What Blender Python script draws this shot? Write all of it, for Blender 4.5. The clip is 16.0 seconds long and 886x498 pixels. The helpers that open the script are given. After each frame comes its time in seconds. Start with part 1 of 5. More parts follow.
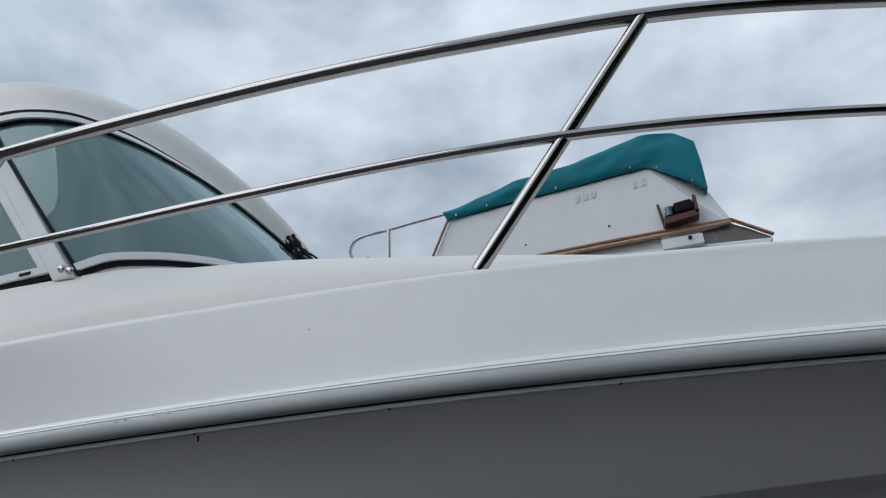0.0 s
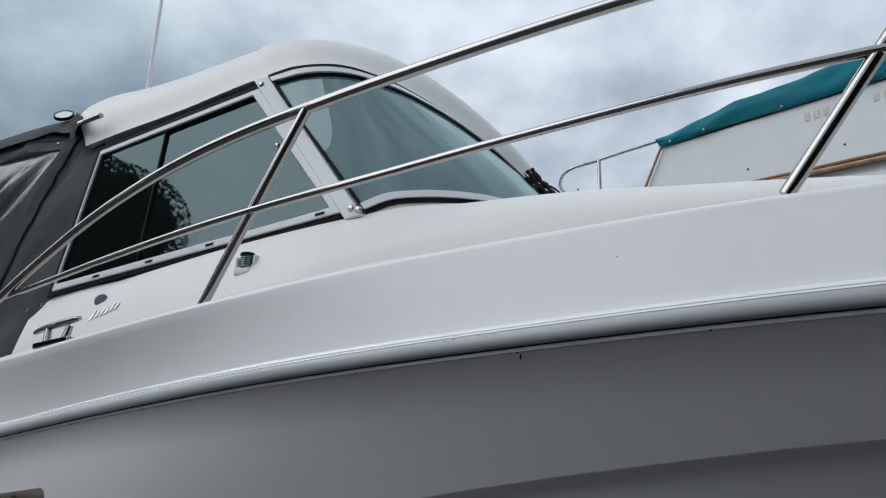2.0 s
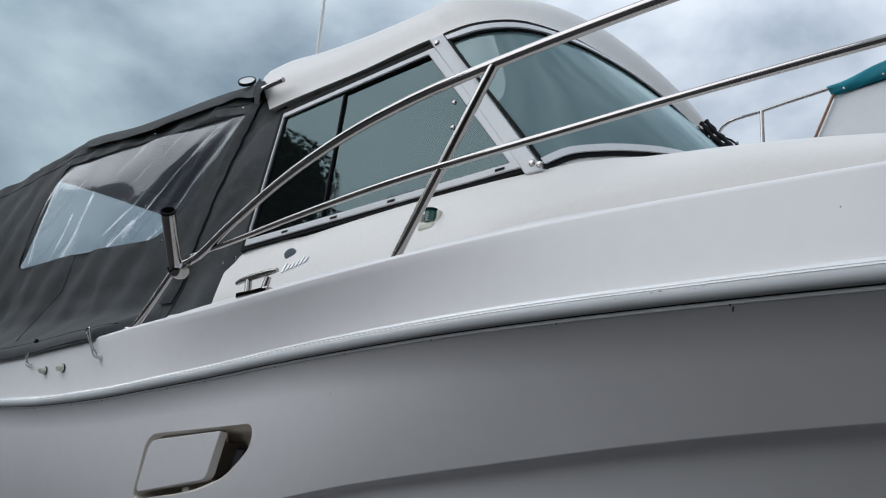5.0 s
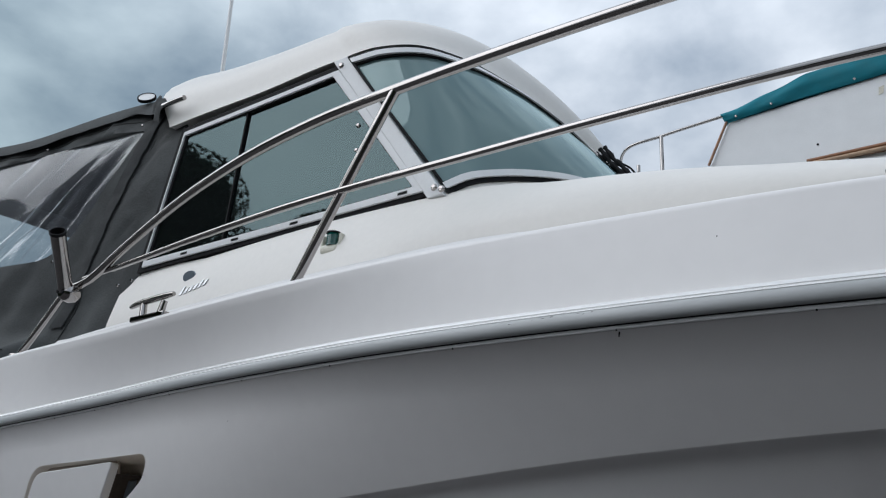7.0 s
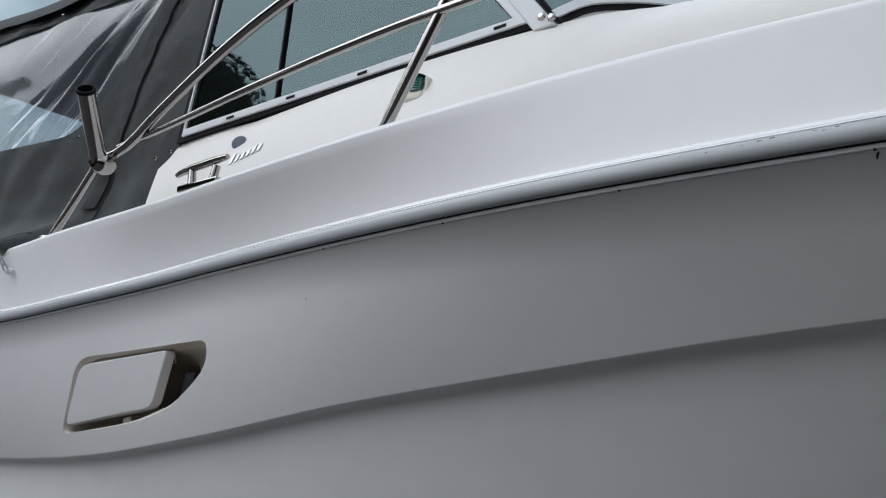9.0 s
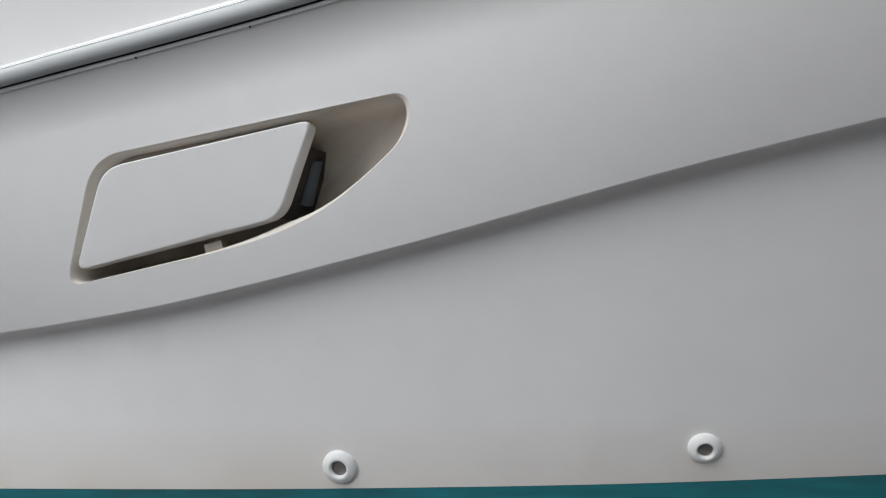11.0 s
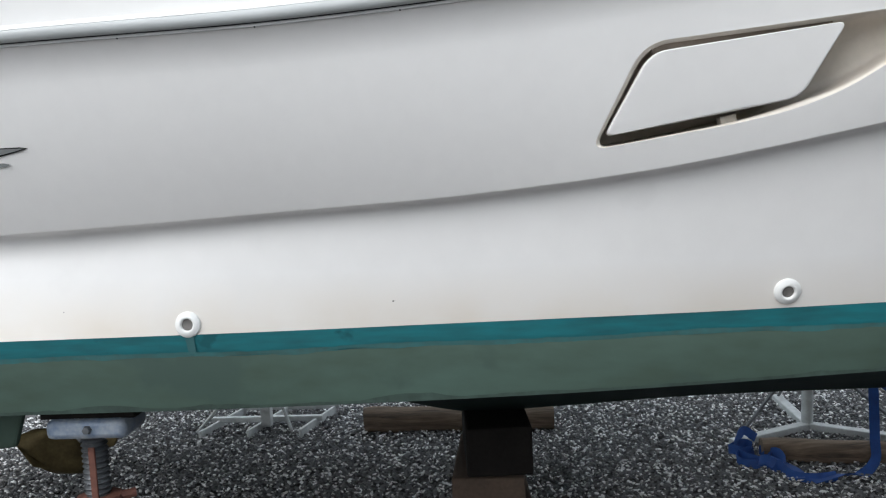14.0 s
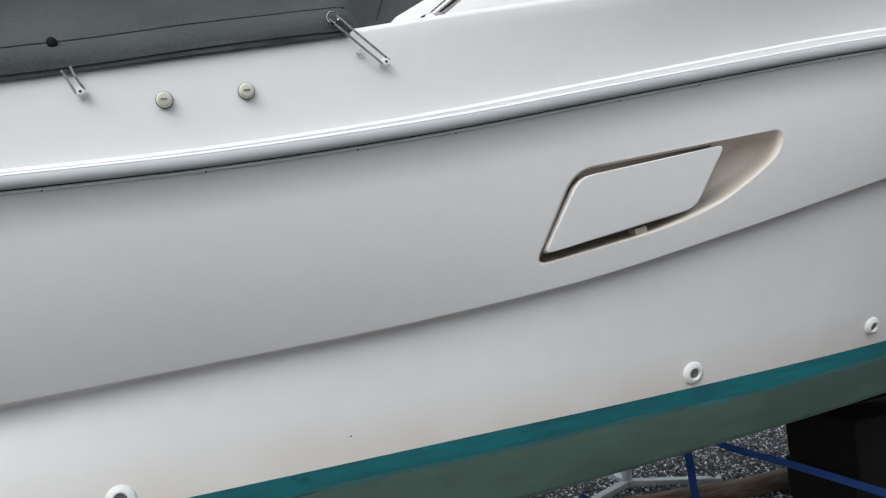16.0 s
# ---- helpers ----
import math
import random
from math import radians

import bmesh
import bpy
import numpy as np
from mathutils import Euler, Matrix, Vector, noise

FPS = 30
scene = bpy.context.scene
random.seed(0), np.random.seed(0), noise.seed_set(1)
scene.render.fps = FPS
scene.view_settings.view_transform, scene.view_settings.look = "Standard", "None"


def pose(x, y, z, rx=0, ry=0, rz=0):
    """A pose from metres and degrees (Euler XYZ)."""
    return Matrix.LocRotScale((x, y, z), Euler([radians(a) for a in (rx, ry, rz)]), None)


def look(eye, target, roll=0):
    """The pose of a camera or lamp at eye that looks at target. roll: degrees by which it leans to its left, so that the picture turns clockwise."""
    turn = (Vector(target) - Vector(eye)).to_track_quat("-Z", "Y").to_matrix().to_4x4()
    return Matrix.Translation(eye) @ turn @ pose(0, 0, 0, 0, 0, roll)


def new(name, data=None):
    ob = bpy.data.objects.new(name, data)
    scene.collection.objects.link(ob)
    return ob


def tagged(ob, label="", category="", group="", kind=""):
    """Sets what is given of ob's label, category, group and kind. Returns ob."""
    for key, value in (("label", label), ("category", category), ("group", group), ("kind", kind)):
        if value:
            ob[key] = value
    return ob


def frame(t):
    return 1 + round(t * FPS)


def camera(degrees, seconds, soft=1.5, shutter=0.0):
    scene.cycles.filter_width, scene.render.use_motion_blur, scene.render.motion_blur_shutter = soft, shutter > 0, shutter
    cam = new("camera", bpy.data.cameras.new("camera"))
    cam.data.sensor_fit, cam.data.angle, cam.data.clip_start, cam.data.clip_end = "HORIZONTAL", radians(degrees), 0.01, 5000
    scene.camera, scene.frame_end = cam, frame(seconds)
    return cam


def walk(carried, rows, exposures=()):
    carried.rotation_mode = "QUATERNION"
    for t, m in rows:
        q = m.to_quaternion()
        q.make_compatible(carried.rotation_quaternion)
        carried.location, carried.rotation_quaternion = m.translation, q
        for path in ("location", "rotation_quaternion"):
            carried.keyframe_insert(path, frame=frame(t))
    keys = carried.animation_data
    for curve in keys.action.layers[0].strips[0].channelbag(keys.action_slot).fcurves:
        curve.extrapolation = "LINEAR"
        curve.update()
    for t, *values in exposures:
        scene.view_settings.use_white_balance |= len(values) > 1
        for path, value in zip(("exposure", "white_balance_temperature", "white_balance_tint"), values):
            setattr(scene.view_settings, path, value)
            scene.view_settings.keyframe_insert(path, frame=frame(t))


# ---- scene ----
cam = camera(59.3, 16.0, soft=1.2)
PATH = [
    (0, (2.088, -1.344, 1.559), (1.676, 0.407, 2.433), -2.2),
    (0.5, (2.102, -1.359, 1.554), (1.543, 0.37, 2.39), -0.5),
    (1, (2.071, -1.374, 1.55), (1.391, 0.335, 2.335), 0.3),
    (1.5, (1.998, -1.416, 1.544), (1.21, 0.263, 2.292), 1.1),
    (2, (1.953, -1.455, 1.53), (1.058, 0.184, 2.246), 2.2),
    (2.5, (1.942, -1.478, 1.518), (0.975, 0.141, 2.185), 2.8),
    (3, (1.935, -1.491, 1.512), (0.917, 0.112, 2.139), 3.6),
    (3.5, (1.907, -1.502, 1.51), (0.821, 0.058, 2.131), 4.5),
    (5.8, (1.873, -1.531, 1.504), (0.656, -0.057, 2.092), 5.6),
    (6, (1.884, -1.516, 1.515), (0.739, 0.008, 2.12), 4.8),
    (6.5, (1.904, -1.501, 1.523), (0.89, 0.098, 2.165), 3.4),
    (7, (1.903, -1.519, 1.519), (0.886, 0.074, 2.173), 3.6),
    (7.5, (1.882, -1.53, 1.51), (0.798, 0.028, 2.139), 3.9),
    (8, (1.85, -1.522, 1.505), (0.735, 0.036, 2.081), 4.2),
    (8.2, (1.827, -1.5, 1.502), (0.719, 0.071, 2.053), 4.1),
    (10.3, (0.815, -1.142, 1.444), (0.075, 0.7, 1.687), -0.4),
    (10.5, (0.701, -1.214, 1.374), (0.101, 0.679, 1.613), -1.4),
    (11, (0.485, -1.177, 1.392), (-0.005, 0.761, 1.439), -3.2),
    (11.5, (0.316, -1.309, 1.365), (-0.053, 0.656, 1.3), -4.1),
    (12, (0.136, -1.447, 1.327), (-0.188, 0.524, 1.219), -3.6),
    (12.5, (-0.08, -1.472, 1.311), (-0.323, 0.507, 1.154), -4.3),
    (13, (-0.261, -1.485, 1.32), (-0.4, 0.5, 1.121), -3.4),
    (13.5, (-0.491, -1.6, 1.344), (-0.628, 0.386, 1.15), -2.6),
    (14, (-0.624, -1.673, 1.364), (-0.743, 0.314, 1.168), -2.5),
    (14.5, (-0.766, -1.616, 1.37), (-0.742, 0.376, 1.203), -3.5),
    (15, (-0.896, -1.574, 1.406), (-0.688, 0.411, 1.279), -4.1),
    (15.5, (-0.965, -1.589, 1.433), (-0.56, 0.367, 1.347), -5.0),
    (16, (-1.055, -1.657, 1.478), (-0.505, 0.266, 1.455), -7.3),
]
walk(cam, [(t, look(eye, target, roll)) for t, eye, target, roll in PATH],
     exposures=[(0, -.02, 5900, 8), (2, 0.18, 5950, 8), (3.5, 0.28, 6000, 9), (8.2, 0.25, 6000, 9), (10.3, .87, 6200, 9), (11.2, .97, 6350, 9), (12, 1.20, 6350, 8), (13.5, 1.36, 6320, 8), (14.2, 1.23, 6300, 8), (15, 1.02, 6280, 8), (16, .93, 6280, 8)])
SKY = 0.78

# ---- world, light ----
world = bpy.data.worlds.new("overcast")
scene.world = world
world.use_nodes = True
wn, wl = world.node_tree.nodes, world.node_tree.links
wn.clear()
w_out = wn.new("ShaderNodeOutputWorld")
w_bg = wn.new("ShaderNodeBackground")
w_sky = wn.new("ShaderNodeTexSky")
w_sky.sky_type, w_sky.sun_disc = "NISHITA", False
w_sky.sun_elevation, w_sky.sun_rotation = radians(50), radians(200)
w_geo = wn.new("ShaderNodeTexCoord")
w_map = wn.new("ShaderNodeMapping")
w_map.inputs["Scale"].default_value = (1.0, 1.0, 1.7)
w_n1, w_n2 = wn.new("ShaderNodeTexNoise"), wn.new("ShaderNodeTexNoise")
w_n1.inputs["Scale"].default_value, w_n1.inputs["Detail"].default_value, w_n1.inputs["Roughness"].default_value = 2.6, 7.0, 0.52
w_n1.inputs["Distortion"].default_value = 0.25
w_n2.inputs["Scale"].default_value, w_n2.inputs["Detail"].default_value = 7.0, 6.0
w_mix = wn.new("ShaderNodeMixRGB")
w_mix.inputs[0].default_value = 0.28
w_ramp = wn.new("ShaderNodeValToRGB")
w_ramp.color_ramp.elements[0].position, w_ramp.color_ramp.elements[0].color = 0.38, (0.36, 0.42, 0.49, 1)
w_ramp.color_ramp.elements[1].position, w_ramp.color_ramp.elements[1].color = 0.62, (0.98, 1.0, 1.02, 1)
w_mul = wn.new("ShaderNodeMixRGB")
w_mul.inputs[0].default_value = 0.93
w_gain = wn.new("ShaderNodeVectorMath")
w_gain.operation = "SCALE"
w_gain.inputs["Scale"].default_value = 0.10
wl.new(w_geo.outputs["Generated"], w_map.inputs["Vector"])
wl.new(w_map.outputs["Vector"], w_n1.inputs["Vector"])
wl.new(w_map.outputs["Vector"], w_n2.inputs["Vector"])
wl.new(w_n1.outputs["Fac"], w_mix.inputs[1])
wl.new(w_n2.outputs["Fac"], w_mix.inputs[2])
wl.new(w_mix.outputs["Color"], w_ramp.inputs["Fac"])
wl.new(w_sky.outputs["Color"], w_gain.inputs[0])
wl.new(w_gain.outputs["Vector"], w_mul.inputs[1])
wl.new(w_ramp.outputs["Color"], w_mul.inputs[2])
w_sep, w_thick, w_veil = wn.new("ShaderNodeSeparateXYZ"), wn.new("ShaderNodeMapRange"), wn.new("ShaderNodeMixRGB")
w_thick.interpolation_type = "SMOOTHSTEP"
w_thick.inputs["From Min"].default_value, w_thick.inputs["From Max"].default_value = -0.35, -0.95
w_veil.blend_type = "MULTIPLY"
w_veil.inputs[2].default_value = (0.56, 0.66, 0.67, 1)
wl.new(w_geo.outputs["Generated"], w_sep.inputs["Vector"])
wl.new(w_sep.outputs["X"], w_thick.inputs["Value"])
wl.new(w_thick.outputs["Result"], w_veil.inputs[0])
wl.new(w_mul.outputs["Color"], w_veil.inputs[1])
w_high, w_lum = wn.new("ShaderNodeMapRange"), wn.new("ShaderNodeVectorMath")
w_lum.operation = "SCALE"
w_high.inputs["To Min"].default_value, w_high.inputs["To Max"].default_value = 0.62, 1.5
wl.new(w_sep.outputs["Z"], w_high.inputs["Value"])
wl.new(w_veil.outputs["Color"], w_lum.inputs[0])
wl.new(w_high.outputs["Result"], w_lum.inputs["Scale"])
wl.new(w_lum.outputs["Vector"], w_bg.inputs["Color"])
w_bg.inputs["Strength"].default_value = SKY
wl.new(w_bg.outputs["Background"], w_out.inputs["Surface"])

sun_data = bpy.data.lights.new("sun", "SUN")
sun_data.energy, sun_data.angle, sun_data.color = 1.6, radians(68), (1.0, 0.95, 0.92)
sun = new("sun", sun_data)
sun.matrix_world = look((-12, -9.5, 10.5), (0, 0, 1))


# ---- small tools ----
from mathutils.geometry import delaunay_2d_cdt


def spl(*pts):
    """A smooth curve through (x, value) pairs."""
    xs = np.array([p[0] for p in pts], float)
    ys = np.array([p[1] for p in pts], float)
    m = np.gradient(ys, xs)

    def f(x):
        x = float(x)
        if x <= xs[0]:
            return ys[0] + m[0] * (x - xs[0])
        if x >= xs[-1]:
            return ys[-1] + m[-1] * (x - xs[-1])
        k = int(np.searchsorted(xs, x)) - 1
        k = max(0, min(k, len(xs) - 2))
        h = xs[k + 1] - xs[k]
        s = (x - xs[k]) / h
        return ((1 + 2 * s) * (1 - s) ** 2 * ys[k] + s * (1 - s) ** 2 * h * m[k]
                + s * s * (3 - 2 * s) * ys[k + 1] + s * s * (s - 1) * h * m[k + 1])
    return f


def curve3(pts, n):
    """n points evenly along a smooth curve through 3D points."""
    pts = [Vector(p) for p in pts]
    d = [0.0]
    for a, b in zip(pts, pts[1:]):
        d.append(d[-1] + (b - a).length)
    fs = [spl(*[(t, p[k]) for t, p in zip(d, pts)]) for k in range(3)]
    return [Vector((f(d[-1] * i / (n - 1)) for f in fs)) for i in range(n)]


def mesh_of(bm, name, smooth=True):
    me = bpy.data.meshes.new(name)
    bm.normal_update()
    bm.to_mesh(me)
    bm.free()
    if smooth:
        for p in me.polygons:
            p.use_smooth = True
    return me


def part(name, bm, material, parent=None, label="", smooth=True, bevel=0.0, angle=40):
    ob = new(name, mesh_of(bm, name, smooth))
    ob.data.materials.append(material)
    if smooth:
        edge_split(ob, angle)
    if bevel:
        m = ob.modifiers.new("bevel", "BEVEL")
        m.width, m.segments, m.limit_method, m.angle_limit = bevel, 2, "ANGLE", radians(40)
    if parent is not None:
        ob.parent = parent
    if label:
        ob["label"] = label
    return ob


def edge_split(ob, angle):
    """Marks edges sharper than an angle as sharp."""
    bm = bmesh.new()
    bm.from_mesh(ob.data)
    for e in bm.edges:
        if len(e.link_faces) == 2 and e.calc_face_angle(0) > radians(angle):
            e.smooth = False
    bm.to_mesh(ob.data)
    bm.free()


def grid(rows, bm=None, close=False):
    """Quads over rows of points."""
    bm = bm or bmesh.new()
    vs = [[bm.verts.new(p) for p in r] for r in rows]
    for a, b in zip(vs, vs[1:]):
        n = len(a)
        for i in range(n if close else n - 1):
            j = (i + 1) % n
            try:
                bm.faces.new((a[i], a[j], b[j], b[i]))
            except ValueError:
                pass
    return bm


def tube(pts, r, seg=12, bm=None, cap=True):
    """A round bar along points."""
    bm = bm or bmesh.new()
    pts = [Vector(p) for p in pts]
    rows, up = [], None
    for i, p in enumerate(pts):
        t = (pts[min(i + 1, len(pts) - 1)] - pts[max(i - 1, 0)]).normalized()
        if up is None:
            up = t.orthogonal().normalized()
        up = (up - t * up.dot(t)).normalized()
        side = t.cross(up)
        rr = r(i / (len(pts) - 1)) if callable(r) else r
        rows.append([p + (up * math.cos(2 * math.pi * k / seg) + side * math.sin(2 * math.pi * k / seg)) * rr for k in range(seg)])
    grid(rows, bm, True)
    if cap:
        bm.verts.ensure_lookup_table()
        n = len(bm.verts)
        tot = len(rows) * seg
        bm.faces.new([bm.verts[n - tot + k] for k in range(seg)][::-1])
        bm.faces.new([bm.verts[n - seg + k] for k in range(seg)])
    return bm


def facing(bm, way):
    """Turns a sheet so that its faces look along a direction."""
    bm.normal_update()
    if sum((f.normal for f in bm.faces), Vector()).dot(Vector(way)) < 0:
        bmesh.ops.reverse_faces(bm, faces=bm.faces)
    return bm


def box(bm, c, s, rot=None):
    """A box of size s about c."""
    m = Matrix.Translation(c) @ (rot.to_4x4() if rot else Matrix()) @ Matrix.Diagonal((*s, 1))
    bmesh.ops.create_cube(bm, size=1, matrix=m)
    return bm


def slab(poly, depth, bm=None):
    """A polygon of 3D points thickened along a vector."""
    bm = bm or bmesh.new()
    a = [bm.verts.new(p) for p in poly]
    b = [bm.verts.new(Vector(p) + Vector(depth)) for p in poly]
    bm.faces.new(a)
    bm.faces.new(b[::-1])
    n = len(a)
    for i in range(n):
        bm.faces.new((a[i], b[i], b[(i + 1) % n], a[(i + 1) % n]))
    bmesh.ops.recalc_face_normals(bm, faces=bm.faces)
    return bm


def lathe(profile, seg, m, bm=None):
    """A turned form: (radius, height) pairs about the z axis of m."""
    bm = bm or bmesh.new()
    rows = [[m @ Vector((r * math.cos(2 * math.pi * k / seg), r * math.sin(2 * math.pi * k / seg), h)) for k in range(seg)] for r, h in profile]
    grid(rows, bm, True)
    bmesh.ops.remove_doubles(bm, verts=bm.verts, dist=1e-5)
    bmesh.ops.recalc_face_normals(bm, faces=bm.faces)
    return bm


def rounded(pts, radius, n=6):
    """A 2D polygon with rounded corners; radius may be a list."""
    out, k = [], len(pts)
    for i in range(k):
        p, a, b = Vector(pts[i]), Vector(pts[i - 1]), Vector(pts[(i + 1) % k])
        r = radius[i] if isinstance(radius, (list, tuple)) else radius
        p0, p1 = p + (a - p).normalized() * r, p + (b - p).normalized() * r
        for j in range(n + 1):
            s = j / n
            out.append((1 - s) ** 2 * p0 + 2 * s * (1 - s) * p + s * s * p1)
    return out


# ---- materials ----
def material(name, base, rough=0.5, metal=0.0, spread=0.06, scale=6.0, fine=90.0, bump=0.02, coat=0.0, rvar=0.08, dark=None, specks=None, stretch=None):
    """A surface with colour variation at two scales, uneven gloss and fine relief."""
    m = bpy.data.materials.new(name)
    m.use_nodes = True
    nt = m.node_tree
    n, l = nt.nodes, nt.links
    b = n["Principled BSDF"]
    co = n.new("ShaderNodeTexCoord")
    n1, n2 = n.new("ShaderNodeTexNoise"), n.new("ShaderNodeTexNoise")
    n1.inputs["Scale"].default_value, n1.inputs["Detail"].default_value = scale, 5
    n2.inputs["Scale"].default_value, n2.inputs["Detail"].default_value = fine, 4
    src = co.outputs["Object"]
    if stretch:
        mp = n.new("ShaderNodeMapping")
        mp.inputs["Scale"].default_value = stretch
        l.new(src, mp.inputs["Vector"])
        src = mp.outputs["Vector"]
    l.new(src, n1.inputs["Vector"])
    l.new(src, n2.inputs["Vector"])
    r = n.new("ShaderNodeValToRGB")
    lo = dark or tuple(c * (1 - spread) for c in base)
    hi = tuple(min(1, c * (1 + spread * 0.6)) for c in base)
    r.color_ramp.elements[0].position, r.color_ramp.elements[0].color = 0.32, (*lo, 1)
    r.color_ramp.elements[1].position, r.color_ramp.elements[1].color = 0.68, (*hi, 1)
    add = n.new("ShaderNodeMixRGB")
    add.inputs[0].default_value = 0.35
    l.new(n1.outputs["Fac"], add.inputs[1])
    l.new(n2.outputs["Fac"], add.inputs[2])
    l.new(add.outputs["Color"], r.inputs["Fac"])
    l.new(r.outputs["Color"], b.inputs["Base Color"])
    if specks:
        n3, sr, sm = n.new("ShaderNodeTexNoise"), n.new("ShaderNodeValToRGB"), n.new("ShaderNodeMixRGB")
        n3.inputs["Scale"].default_value, n3.inputs["Detail"].default_value = specks[1], 5
        l.new(co.outputs["Object"], n3.inputs["Vector"])
        sr.color_ramp.elements[0].position, sr.color_ramp.elements[1].position = specks[0], specks[0] + .04
        l.new(n3.outputs["Fac"], sr.inputs["Fac"])
        l.new(sr.outputs["Color"], sm.inputs[0])
        l.new(r.outputs["Color"], sm.inputs[1])
        sm.inputs[2].default_value = (*(c * (specks[2] if len(specks) > 2 else .35) for c in base), 1)
        l.new(sm.outputs["Color"], b.inputs["Base Color"])
    mr = n.new("ShaderNodeMapRange")
    mr.inputs["To Min"].default_value, mr.inputs["To Max"].default_value = max(0.02, rough - rvar), min(1, rough + rvar)
    l.new(n1.outputs["Fac"], mr.inputs["Value"])
    l.new(mr.outputs["Result"], b.inputs["Roughness"])
    b.inputs["Metallic"].default_value = metal
    if coat:
        b.inputs["Coat Weight"].default_value, b.inputs["Coat Roughness"].default_value = coat, 0.10
    if bump:
        bp = n.new("ShaderNodeBump")
        bp.inputs["Strength"].default_value, bp.inputs["Distance"].default_value = bump * 5, 0.004
        l.new(n2.outputs["Fac"], bp.inputs["Height"])
        l.new(bp.outputs["Normal"], b.inputs["Normal"])
    return m


def glass_material(name, tint, gloss=1.5, shine=(1, 1, 1), haze=0.0, film=(0.4, 0.5, 0.5), blur=0.02, sheen_streaks=None):
    """A pane: tinted, glossy by its angle, with a thin pale film that also stands in for sheen."""
    m = bpy.data.materials.new(name)
    m.use_nodes = True
    n, l = m.node_tree.nodes, m.node_tree.links
    n.remove(n["Principled BSDF"])
    tr, gl, fr, mx = n.new("ShaderNodeBsdfTransparent"), n.new("ShaderNodeBsdfGlossy"), n.new("ShaderNodeFresnel"), n.new("ShaderNodeMixShader")
    tr.inputs["Color"].default_value = (*tint, 1)
    gl.inputs["Roughness"].default_value = blur
    gl.inputs["Color"].default_value = (*shine, 1)
    fr.inputs["IOR"].default_value = gloss
    l.new(fr.outputs["Fac"], mx.inputs["Fac"])
    df, m2 = n.new("ShaderNodeBsdfDiffuse"), n.new("ShaderNodeMixShader")
    df.inputs["Color"].default_value = (*film, 1)
    m2.inputs["Fac"].default_value = haze
    if sheen_streaks:
        turn, along, across, low, high, most = sheen_streaks
        co, rot, mp, nz, mr = (n.new("ShaderNode" + k) for k in ("TexCoord", "Mapping", "Mapping", "TexNoise", "MapRange"))
        rot.inputs["Rotation"].default_value = (0, radians(turn), 0)
        mp.inputs["Scale"].default_value = (along, .2, across)
        nz.inputs["Scale"].default_value, nz.inputs["Detail"].default_value = 1, 3
        mr.inputs["From Min"].default_value, mr.inputs["From Max"].default_value = low, high
        mr.inputs["To Min"].default_value, mr.inputs["To Max"].default_value = haze, most
        l.new(co.outputs["Object"], rot.inputs["Vector"])
        l.new(rot.outputs["Vector"], mp.inputs["Vector"])
        l.new(mp.outputs["Vector"], nz.inputs["Vector"])
        l.new(nz.outputs["Fac"], mr.inputs["Value"])
        l.new(mr.outputs["Result"], m2.inputs["Fac"])
    l.new(tr.outputs["BSDF"], m2.inputs[1])
    l.new(df.outputs["BSDF"], m2.inputs[2])
    l.new(m2.outputs["Shader"], mx.inputs[1])
    l.new(gl.outputs["BSDF"], mx.inputs[2])
    l.new(mx.outputs["Shader"], n["Material Output"].inputs["Surface"])
    return m


M_GEL = material("white_gelcoat", (0.80, 0.785, 0.77), 0.38, spread=0.035, scale=2.2, fine=25, bump=0.0, coat=0.12)
M_HULL = material("stained_gelcoat", (0.80, 0.785, 0.77), 0.38, spread=0.05, scale=1.6, fine=14, bump=0.0, coat=0.12, specks=(0.60, 2.4, 0.95))
nn, ll = M_HULL.node_tree.nodes, M_HULL.node_tree.links
h_co, h_sep, h_map, h_noise, h_mul, h_mix = (nn.new("ShaderNode" + k) for k in ("TexCoord", "SeparateXYZ", "MapRange", "TexNoise", "Math", "MixRGB"))
h_noise.inputs["Scale"].default_value, h_noise.inputs["Detail"].default_value = 7.0, 6
h_map.inputs["From Min"].default_value, h_map.inputs["From Max"].default_value = 1.16, 1.04
h_mul.operation = "MULTIPLY"
h_mix.inputs[2].default_value = (0.62, 0.545, 0.45, 1)
ll.new(h_co.outputs["Object"], h_sep.inputs["Vector"])
ll.new(h_co.outputs["Object"], h_noise.inputs["Vector"])
ll.new(h_sep.outputs["Z"], h_map.inputs["Value"])
ll.new(h_map.outputs["Result"], h_mul.inputs[0])
ll.new(h_noise.outputs["Fac"], h_mul.inputs[1])
ll.new(h_mul.outputs["Value"], h_mix.inputs[0])
h_old = nn["Principled BSDF"].inputs["Base Color"].links[0].from_socket
ll.new(h_old, h_mix.inputs[1])
ll.new(h_mix.outputs["Color"], nn["Principled BSDF"].inputs["Base Color"])
M_DECK = material("cream_gelcoat", (0.74, 0.715, 0.67), 0.45, spread=0.05, scale=2.5, fine=60, bump=0.004, coat=0.05)
M_LIP = material("white_lip", (0.80, 0.80, 0.79), 0.2, spread=0.02, bump=0, coat=0.6)
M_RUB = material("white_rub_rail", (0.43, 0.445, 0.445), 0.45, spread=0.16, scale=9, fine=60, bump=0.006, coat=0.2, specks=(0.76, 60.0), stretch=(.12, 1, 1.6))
M_FLANGE = material("grey_rail_flange", (0.50, 0.50, 0.50), 0.45, spread=0.15, scale=8, fine=100, bump=0.01)
M_BLACK = material("black_rubber", (0.008, 0.008, 0.009), 0.7, spread=0.3, bump=0.01)
